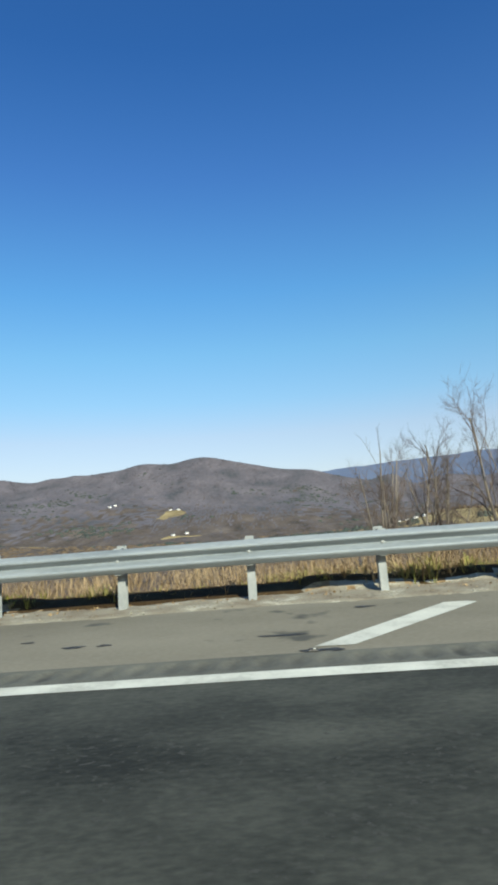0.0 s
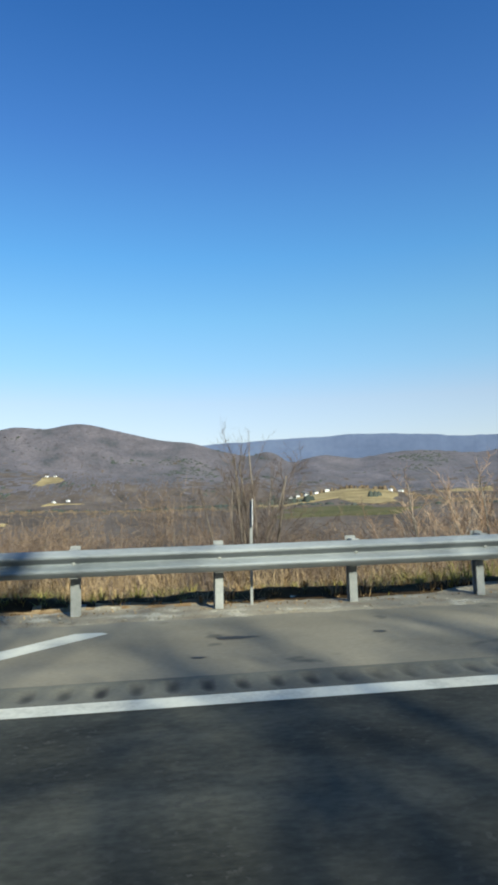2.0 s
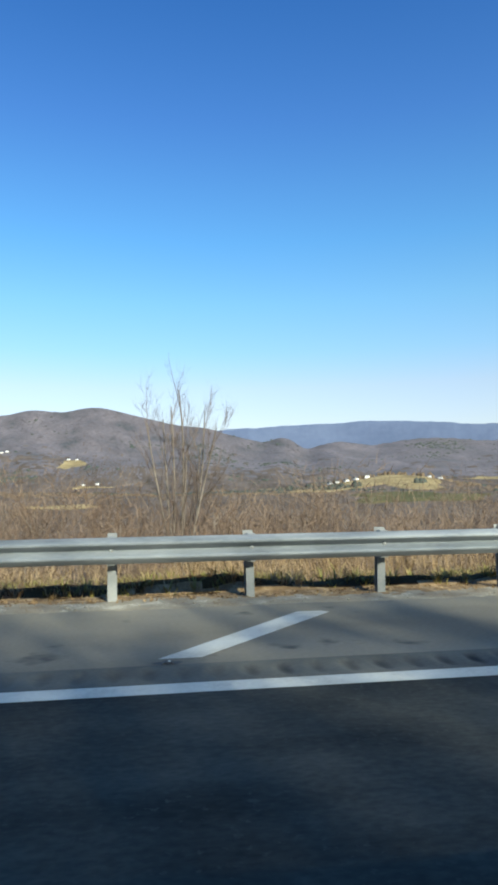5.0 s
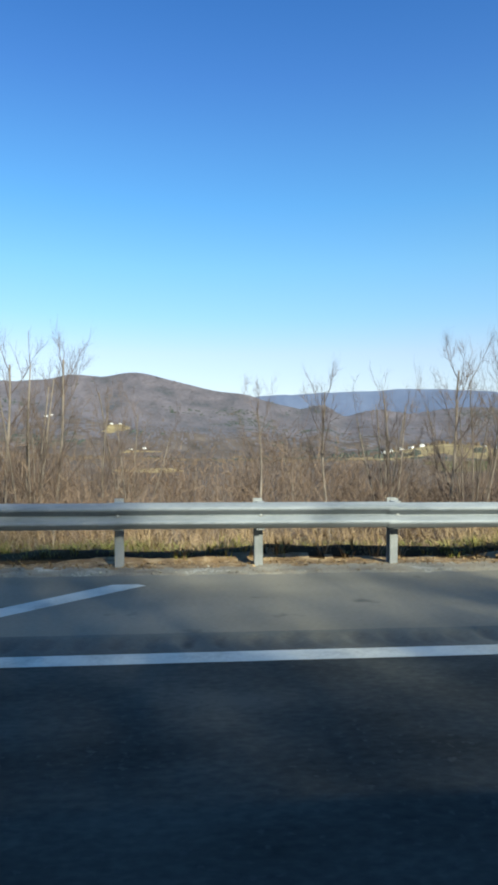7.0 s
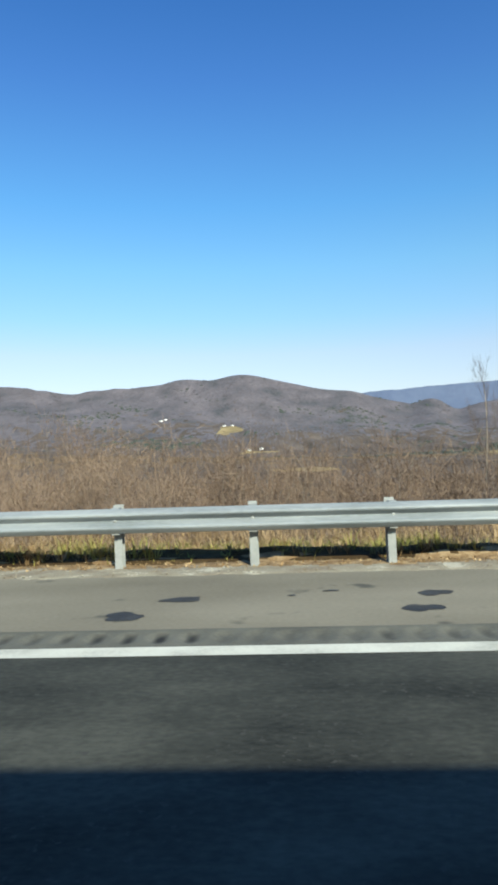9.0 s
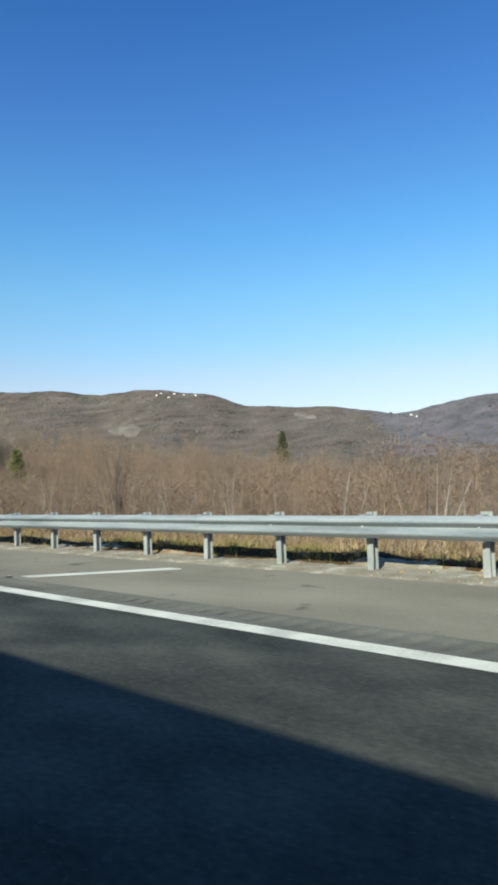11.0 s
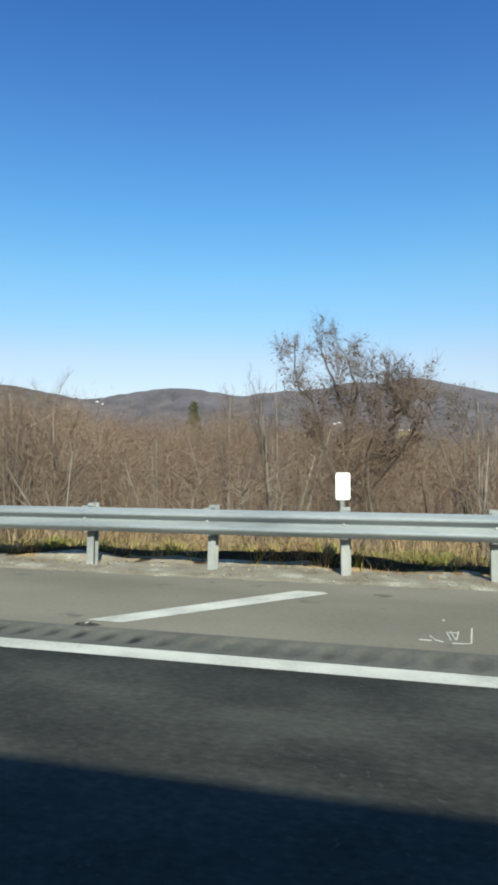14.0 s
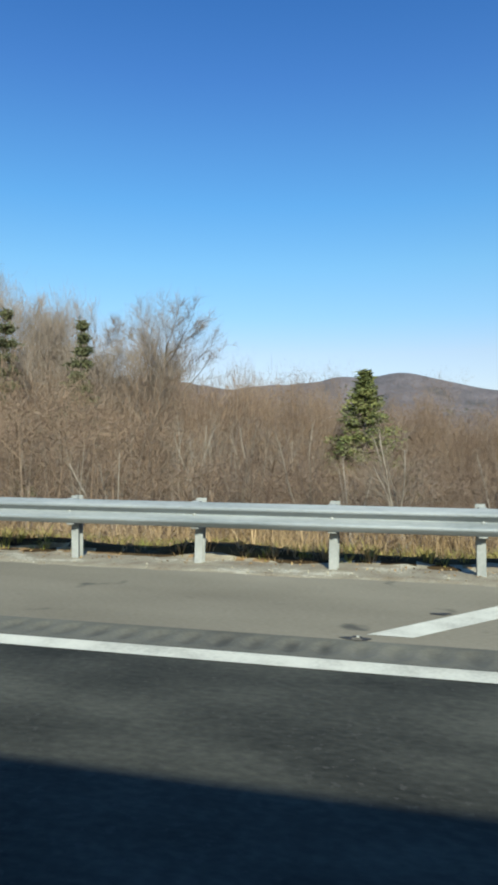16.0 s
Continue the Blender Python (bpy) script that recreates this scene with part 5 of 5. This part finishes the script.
def tufts(name, seed, x0, x1, mat):
    """Ragged tufts rooted on the turf, each a clump of blades that droop outward."""
    rng = np.random.default_rng(seed)
    m = int((x1 - x0) * 14)
    cx, cy = rng.uniform(x0, x1, m), 8.84 + 0.9 * rng.random(m) ** 1.5
    high = (0.07 + 0.24 * rng.random(m) ** 1.6) * np.clip(0.85 + 0.75 * wave(cx, cy, 1.4, seed), 0.35, 1.6)
    many = 15
    x, y, h = np.repeat(cx, many), np.repeat(cy, many), np.repeat(high, many)
    n = len(x)
    a = rng.uniform(0, 2 * np.pi, n)
    off = np.abs(rng.normal(0, 0.06, n))
    x, y, h = x + np.cos(a) * off, y + np.sin(a) * off, h * rng.uniform(0.45, 1.1, n)
    z = verge_z(x, y) - 0.03
    bend = h * rng.uniform(0.3, 1.3, n)
    cx_, sy_ = np.cos(a), np.sin(a)
    p0, p1, p2 = (np.stack([x + cx_ * bend * u, y + sy_ * bend * u, z + h * v], -1) for u, v in ((0, 0), (0.35, 0.65), (1, 0.95)))
    w = np.stack([-sy_, cx_, np.zeros(n)], -1) * 0.0068
    v = np.stack([p0 - w, p0 + w, p1 + w * 0.8, p1 - w * 0.8, p2], 1).reshape(-1, 3)
    b = (np.arange(n) * 5)[:, None]
    f = np.concatenate([b + np.array([0, 1, 2, 3]), b + np.array([3, 2, 4, 4])], 0)
    return clean_mesh(name, v, f, mat)


for k in range(15):
    x0 = -430 + 30 * k
    for name, mat, label, group in (("grass", GRASS, "ragged tufts of yellow-green grass behind the rail", "verge grass"), ("dry_grass", STRAW, "ragged tufts of dead straw behind the rail", "dry verge grass")):
        tagged(new(name, tufts(name, 300 + 2 * k + (mat is STRAW), x0, x0 + 30, mat)), label, "grass", group, "stuff")

# trees on the bank behind the road, which throw their shade over the lanes
TREES["bank"] = [tree_meshes(81 + k, SLENDER if k % 2 else SPREAD, 2, twigs=300, fine=0.006) for k in range(4)]
BANK_WORD = "tall bare deciduous tree on the far bank of the road"
for k in range(28):
    x = -116 + 2.95 * k + rnd.uniform(-1.2, 1.2)
    bare_tree("bank", rnd.randrange(4), x + 12, -25 + rnd.uniform(-4, 4), rnd.uniform(18, 24), 1.0, rnd.uniform(0, 360), word=BANK_WORD)
for k in range(4):
    bare_tree("bank", k, -62 + 4.2 * k, -22 + 3 * (k % 3), 22 + (k % 3), 1.0, 70 * k, word=BANK_WORD)
for k in range(4, 9):
    x = -242 + 3.2 * k + rnd.uniform(-1, 1)
    bare_tree("bank", rnd.randrange(4), x + 12, -25 + rnd.uniform(-3, 3), rnd.uniform(17, 20), 1.1, rnd.uniform(0, 360), word=BANK_WORD)
for k in range(7):
    bare_tree("bank", k, -321 + 3.4 * k, -26, rnd.uniform(19, 22), 1.0, 60 * k, word=BANK_WORD)
TALL = wood_mesh(141, 12, 17, 12, 26, 900, 1.8, 0.22, 0.02, 0.15, 0.4)
for x, y, high in ((-424, 66, 8.0), (-433, 73, 11.0), (-447, 73, 13.5), (-461, 75, 16.5), (-440, 80, 13.0), (-413, 72, 6.5)):
    z = float(land_z(x, y))
    o = new("woodland", TALL)
    k = (high - z) / 25
    o.matrix_world = pose(x, y, z - 0.4, 0, 0, 5 + 180 * (x < -440)) @ Matrix.Diagonal((1.0, 1.0, k, 1))
    tagged(o, "bare undergrowth below tall trees", "woodland", "strips of bare woodland", "stuff")
CROWNS = [wood_mesh(145 + k, 7, 10, 9, 20, 3600, 1.3, 0.24, 0.014, 0.2, 0.35, GREY_TWIG, bough=0.7) for k in range(2)]
for k, (x, y, high, wide) in enumerate(((-430, 71, 16.5, 0.7), (-436, 73, 19.5, 1.0), (-443, 72, 21.0, 1.0), (-450, 72, 24.5, 1.0), (-458, 74, 27.0, 1.1), (-466, 75, 27.5, 1.1))):
    z = float(land_z(x, y))
    o = new("woodland", CROWNS[k % 2])
    o.matrix_world = pose(x, y, z - 0.4, 0, 0, 180 * (k // 2 % 2)) @ Matrix.Diagonal((wide, 1.0, (high - z) / 17, 1))
    tagged(o, "tall bare grey trees with rounded crowns of fine twigs", "woodland", "strips of bare woodland", "stuff")
for k, (x, y, top) in enumerate(((-428, 70, 15.8), (-431.5, 71, 17.6), (-435.5, 69, 18.8), (-441, 70, 20.0), (-447, 70, 22.5), (-455, 70, 25.0))):
    bare_tree("oak", k, x, y, top, rnd.uniform(0.9, 1.1), 77 * k, word="tall bare broad-crowned tree with fine rounded twigs")
# the unseen wood on the bank, added to shade the road: open along the first stretch, closer along the middle one
BANK_WOODS = [wood_mesh(201 + k, 19, 30, 10, 20, 760, 2.4, 0.2, 0.03, 0.25, trunk=1.0) for k in range(3)]
CLOSE_WOODS = [wood_mesh(211 + k, 20, 30, 10, 20, 770, 2.4, 0.2, 0.03, 0.25, trunk=0.3, even=True) for k in range(2)]
for k, (x, high, turn) in enumerate(((-34, 28.5, 4), (-56, 28.0, -5), (-78, 28.5, 6), (-100, 29.5, -4), (-124, 30.5, 3), (-144, 30.5, -6), (-163, 30.0, 5), (-180, 30.0, -3), (-196, 30.0, 4),
                                     (-46, 27.0, -3), (-70, 27.0, 4), (-92, 28.0, 5), (-118, 29.0, 7), (-142, 29.5, 2), (-160, 29.5, -4), (-176, 29.0, 6), (-192, 29.0, -5), (-189, 34.0, 3))):
    y = -35.0 if k < 9 else -44.0
    z = float(land_z(x, y))
    o = new("woodland", CLOSE_WOODS[k % 2] if x < -140 else BANK_WOODS[k % 3])
    o.matrix_world = pose(x, y, z - 0.3, 0, 0, turn + 180 * (k % 2)) @ Matrix.Diagonal((0.6 if k > 16 else 1, 1, (high + (5.5 if k > 8 else 0) - z) / 20, 1))
    tagged(o, "unseen tall bare woodland added on the far bank for shade", "woodland", "strips of bare woodland", "stuff")

# ---- fields and houses across the valley ----


def polar(az, r):
    a = radians(az)
    return MID_X + r * math.sin(a), r * math.cos(a)


def ground_z(x, y):
    """The height of the ground sheet itself, between its ticks."""
    i, j = int(np.searchsorted(gx, x)) - 1, int(np.searchsorted(gy, y)) - 1
    u, w = (x - gx[i]) / (gx[i + 1] - gx[i]), (y - gy[j]) / (gy[j + 1] - gy[j])
    return float((GZ[j, i] * (1 - u) + GZ[j, i + 1] * u) * (1 - w) + (GZ[j + 1, i] * (1 - u) + GZ[j + 1, i + 1] * u) * w)


def pasture(az, r, half_az, half_r, seed, mat=PASTURE):
    """An open field draped over the land, with an uneven edge."""
    rng = np.random.default_rng(seed)
    n = 40
    th = np.arange(n) * 2 * np.pi / n
    wob = 1 + 0.25 * np.sin(th * 2 + seed) + 0.2 * np.sin(th * 3 + 2 * seed) + 0.14 * np.sin(th * 5 + 3 * seed) + rng.normal(0, 0.06, n)
    v, f = [], []
    for ring in (0.0, 0.15, 0.3, 0.45, 0.6, 0.75, 0.9, 1.0):
        for k in range(n):
            a = 2 * np.pi * k / n
            x, y = polar(az + half_az * ring * wob[k] * math.cos(a), r + half_r * ring * wob[k] * math.sin(a))
            v.append((x, y, ground_z(x, y) + 1.2 * (ring < 0.95)))
    for j in range(7):
        for k in range(n):
            f.append((j * n + k, j * n + (k + 1) % n, (j + 1) * n + (k + 1) % n, (j + 1) * n + k))
    tagged(mesh_object("pasture", v, f, mat), "yellow-green open pasture across the valley", "field", "fields across the valley", "structure")


FIELDS = [(-5.6, 2580, 0.9, 190), (22.4, 1235, 4.0, 170), (17.2, 1120, 2.6, 90), (26.0, 760, 6.0, 110), (-2.0, 630, 3.0, 24), (-14.5, 1750, 2.4, 60), (-3.5, 1900, 1.3, 30), (29, 2200, 2.2, 200), (-54.3, 3050, 1.1, 120), (-39.2, 3520, 1.0, 60)]
for k, args in enumerate(FIELDS):
    args = (*args, k + 1, MEADOW if k == 3 else ROCK if k > 7 else PASTURE)
    pasture(*args)


def house(az, r, length, turn):
    x, y = polar(az, r)
    ob = new("house")
    ob.matrix_world = pose(x, y, ground_z(x, y) - 0.3, 0, 0, turn)
    part("wall", box(length, 8, 5), HOUSE_WHITE, ob, "white wall")
    bm = bmesh.new()
    l, w = length / 2 + 0.4, 4.6
    a = [bm.verts.new(c) for c in ((-l, -w, 5), (l, -w, 5), (l, w, 5), (-l, w, 5), (-l, 0, 8), (l, 0, 8))]
    for q in ((0, 1, 5, 4), (2, 3, 4, 5), (0, 4, 3), (1, 2, 5), (0, 3, 2, 1)):
        bm.faces.new([a[i] for i in q])
    part("roof", bm, ROOF_GREY, ob, "grey gabled roof")
    for u in (-0.25, 0.25):
        part("window", box(1.4, 0.1, 1.4, u * length, -4.03, 1.8), ROOF_GREY, ob, "dark window")
    tagged(ob, "small white house with a grey roof across the valley", "house", "houses across the valley")


rnd = random.Random(41)
spots = [(-5.9, 2760), (-5.2, 2735), (17.3, 1350), (17.9, 1365), (18.7, 1340), (19.5, 1330), (20.4, 1345), (25.3, 1400), (26.2, 1380), (15.2, 1600),
         (-4.2, 1960), (-3.1, 1985), (-11.2, 2900), (-10.8, 2935),
         (-51.2, 3620), (-50.6, 3560), (-50.1, 3640), (-49.3, 3640), (-48.3, 3650), (-51.6, 3580), (-30.4, 3620), (-30.0, 3560)]
for az_h, r_h in spots:
    house(az_h, r_h, rnd.uniform(5, 8.5) if r_h < 1500 else rnd.uniform(8, 13), rnd.uniform(-60, 60))


# tree crowns over the hills, too many to count: bare ones, and evergreens in patches
rng = np.random.default_rng(77)


def far_crowns(name, x, y, wide, high, mat, label):
    z = np.maximum(land_z(x, y), -60) - 1.5
    n = len(x)
    a = np.arange(4) * np.pi / 2
    rim = np.stack([np.cos(a), np.sin(a), np.zeros(4)], -1)[None] * rng.uniform(0.75, 1.2, (n, 4, 1))
    low = rim * np.stack([wide, wide, high], -1)[:, None]
    mid = low * 0.72 + np.stack([wide * 0, wide * 0, high * 0.72], -1)[:, None]
    tip = np.stack([rng.normal(0, 0.12, n) * wide, rng.normal(0, 0.12, n) * wide, high], -1)[:, None]
    v = (np.concatenate([low, mid, tip], 1) + np.stack([x, y, z], -1)[:, None]).reshape(-1, 3)
    k = np.arange(4)
    kn = (k + 1) % 4
    one = np.concatenate([np.stack([k, kn, kn + 4, k + 4], -1), np.stack([k + 4, kn + 4, k * 0 + 8, k * 0 + 8], -1)])
    f = ((np.arange(n) * 9)[:, None, None] + one[None]).reshape(-1, 4)
    ob = new(name, clean_mesh(name, v, f, mat))
    ob.data.polygons.foreach_set("use_smooth", np.ones(len(f), bool))
    tagged(ob, label, "woodland", "", "stuff")


n = 52000
cr, ca = np.sqrt(rng.uniform(420 ** 2, 3690 ** 2, n)), np.radians(rng.uniform(-72, 46, n))
cx, cy = MID_X + cr * np.sin(ca), cr * np.cos(ca)
open_field = np.zeros(n, bool)
for f_az, f_r, f_w, f_h in FIELDS:
    open_field |= ((np.degrees(ca) - f_az) / (f_w + 0.2)) ** 2 + ((cr - f_r) / (f_h + 15)) ** 2 < 1.15
green = (wave(cx, cy, 0.0052, 3.0) + 0.6 * wave(cx, cy, 0.017, 5.0) + rng.normal(0, 0.25, n)) > 0.85
wide = rng.uniform(4.0, 8.5, n) * np.clip(cr / 1200, 0.5, 1.15)
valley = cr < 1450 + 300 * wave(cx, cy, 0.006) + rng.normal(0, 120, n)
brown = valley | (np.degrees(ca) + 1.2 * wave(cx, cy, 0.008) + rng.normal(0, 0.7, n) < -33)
# the first set's grey-violet holds the painted distance haze
for name, keep, tall, mat, label in (("woodland", ~green & ~brown, (0.1, 0.26), HAZY_CROWN, "bare woodland over the mountain, greyed by painted haze"), ("woodland", ~green & brown & valley, (0.25, 0.55), VALLEY_CROWN, "bare warm brown woodland in the valley"),
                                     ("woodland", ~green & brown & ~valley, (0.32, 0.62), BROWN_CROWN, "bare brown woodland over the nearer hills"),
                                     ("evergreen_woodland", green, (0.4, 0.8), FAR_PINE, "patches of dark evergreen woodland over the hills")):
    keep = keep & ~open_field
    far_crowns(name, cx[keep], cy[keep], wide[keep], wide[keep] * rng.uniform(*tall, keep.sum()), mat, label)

# evergreens and bare trees along the fields' edges
for name, count, a0, a1, r0, r1, mat, label in (("evergreen_trees", 46, 16.6, 20.2, 1085, 1140, FAR_PINE, "row of dark evergreens along the yellow field"), ("evergreen_trees", 9, 24.6, 25.3, 1170, 1215, FAR_PINE, "clump of dark trees on the yellow field"),
                                                ("evergreen_trees", 26, 13.0, 16.0, 1320, 1420, FAR_PINE, "dark evergreens beside the valley's fields"), ("bare_trees", 60, 17.0, 27.0, 1395, 1430, VALLEY_CROWN, "line of bare trees behind the yellow field")):
    u = rng.random(count)
    ta, tr = np.radians(a0 + (a1 - a0) * u), r0 + (r1 - r0) * np.clip(u + rng.normal(0, 0.25, count), 0, 1)
    size = rng.uniform(3.4, 6.2, count)
    far_crowns(name, MID_X + tr * np.sin(ta), tr * np.cos(ta), size, size * rng.uniform(1.5, 2.4, count), mat, label)

# ---- small things on the shoulder ----


def marker(n):
    """A low pavement reflector set in a dark patch at a stripe's foot."""
    x = -n * STRIPE_STEP + SHIFT.get(n, 0) - 0.05 + 0.1 * math.sin(n * 2.7)
    z = float(road_z(x, 5.2))
    ob = new("pavement_marker")
    ob.matrix_world = pose(x, 5.2, z, math.degrees(math.atan(float(bank(x)))), 0, 0) @ Matrix.Diagonal((1.05, 1.2, 1.1, 1))
    bm = bmesh.new()
    ring = [bm.verts.new((0.11 * math.cos(a) * (1 + 0.2 * math.sin(3 * a + n)), 0.045 * math.sin(a), 0.003)) for a in np.linspace(0, 2 * np.pi, 14)[:-1]]
    bm.faces.new(ring)
    part("bed", bm, TAR, ob, "dark tar bed")
    bm = box(0.09, 0.06, 0.012, 0, 0, 0.003)
    for v in bm.verts:
        if v.co.z > 0.01:
            v.co.x *= 0.55
            v.co.y *= 0.8
    part("casting", bm, TAR, ob)
    part("reflector", box(0.02, 0.03, 0.008, 0.01, 0, 0.010), PAINT, ob, "white reflector face")
    tagged(ob, "low pavement reflector in a dark bed on the shoulder", "road marker", "pavement reflectors along the shoulder")


for n in range(0, 38):
    marker(n)


def stain(x, y, sx, sy, turn, seed):
    rng = np.random.default_rng(seed)
    n = 18
    ph = rng.uniform(0, 6.28, 3)
    bm = bmesh.new()
    ring = []
    for a in np.linspace(0, 2 * np.pi, n + 1)[:-1]:
        r = 1 + 0.18 * math.sin(2 * a + ph[0]) + 0.12 * math.sin(3 * a + ph[1]) + 0.1 * math.sin(5 * a + ph[2])
        ring.append(bm.verts.new((sx * r * math.cos(a), sy * r * math.sin(a), 0)))
    bm.faces.new(ring)
    ob = part("tar_stain", bm, TAR, None)
    z = float(road_z(x, y))
    ob.matrix_world = pose(x, y, z + 0.004, math.degrees(math.atan(float(bank(x)))), 0, turn)
    tagged(ob, "dark tar stain on the pale shoulder", "stain", "stains on the shoulder", "structure")


for k, (x, y, sx, sy, turn) in enumerate((
        (-235.4, 5.62, 0.19, 0.16, 0), (-234.98, 6.3, 0.19, 0.13, 30), (-232.75, 5.75, 0.17, 0.15, 10), (-232.5, 6.4, 0.16, 0.14, 0), (-233.5, 6.6, 0.09, 0.04, 0), (-233.9, 6.4, 0.05, 0.03, 0),
        (-51.3, 6.5, 0.2, 0.07, 5), (-49.9, 6.4, 0.07, 0.04, 0), (-51.7, 5.75, 0.06, 0.04, 0), (-79.4, 6.1, 0.1, 0.1, 20), (-79.9, 6.0, 0.1, 0.05, 0), (-76.6, 6.9, 0.06, 0.04, 0),
        (-0.3, 5.9, 0.2, 0.05, 0), (-2.3, 6.0, 0.12, 0.05, 0), (-2.0, 6.0, 0.08, 0.04, 0), (-2.9, 6.4, 0.09, 0.03, 0), (-3.7, 6.0, 0.05, 0.03, 0), (0.6, 7.2, 0.14, 0.05, 0), (0.1, 5.2, 0.1, 0.06, 0),
        (-10.9, 5.9, 0.14, 0.04, 0), (-40.2, 6.0, 0.08, 0.03, 0), (-36.6, 6.2, 0.06, 0.03, 0), (-28.6, 6.5, 0.12, 0.06, 10), (-172.0, 6.4, 0.16, 0.06, 15), (-172.4, 6.6, 0.1, 0.03, 5),
        (-67.2, 6.4, 0.25, 0.05, 10), (-66.4, 6.2, 0.2, 0.05, -10), (-70.2, 6.7, 0.25, 0.06, 20), (-71.0, 6.0, 0.22, 0.05, 0), (-69.0, 6.3, 0.2, 0.05, 8),
        (-201.5, 6.4, 0.12, 0.05, 0), (-192.2, 6.8, 0.14, 0.04, 0), (-392.3, 6.3, 0.08, 0.04, 0), (-393.8, 6.8, 0.1, 0.02, 0), (-402.1, 6.2, 0.09, 0.05, 0))):
    stain(x, y, sx, sy, turn, k)

# sprayed survey marks, unreadable, on the shoulder
bm = bmesh.new()
for x, y, sx, sy, a in ((-0.30, 0.02, 0.16, 0.02, 0), (-0.20, 0.06, 0.02, 0.1, 30), (-0.12, 0.02, 0.1, 0.018, -25), (0.0, 0.12, 0.018, 0.16, 10), (0.06, 0.13, 0.018, 0.16, 12), (0.12, 0.14, 0.018, 0.16, -8), (0.06, 0.18, 0.12, 0.016, 10),
                        (0.16, 0.0, 0.26, 0.016, 4), (0.30, 0.14, 0.022, 0.3, -6), (-0.05, 0.42, 0.04, 0.03, 0)):
    bmesh.ops.create_grid(bm, x_segments=1, y_segments=1, size=0.5, matrix=Matrix.Translation((x, y * 1.8, 0)) @ Matrix.Rotation(radians(a), 4, "Z") @ Matrix.Diagonal((sx, sy * 1.8, 1, 1)))
ob = part("survey_mark", bm, PAINT, None)
ob.matrix_world = pose(-356.1, 5.4, 0.004) @ Matrix.Diagonal((0.58, 1, 1, 1))
tagged(ob, "white sprayed survey strokes on the shoulder", "road marking", kind="structure")

# small litter by the rail
for k, (x, y) in enumerate(((-0.2 - 107.3 + 1.6, 8.3), (-93.1, 8.0), (-105.2, 8.35), (-36.2, 8.4), (-249.9, 8.3), (-322.0, 7.9))):
    bm = box(0.09, 0.04, 0.022, 0, 0, 0, 0.008)
    for v in bm.verts:
        v.co.z += 0.012 * math.sin(v.co.x * 60 + k)
    ob = part("litter", bm, WHITE_SHEET, None)
    ob.matrix_world = pose(x, y, float(road_z(x, y)) + 0.01, 0, 0, 35 * k)
    tagged(ob, "crumpled white scrap of litter by the rail", "litter", "scraps by the rail")
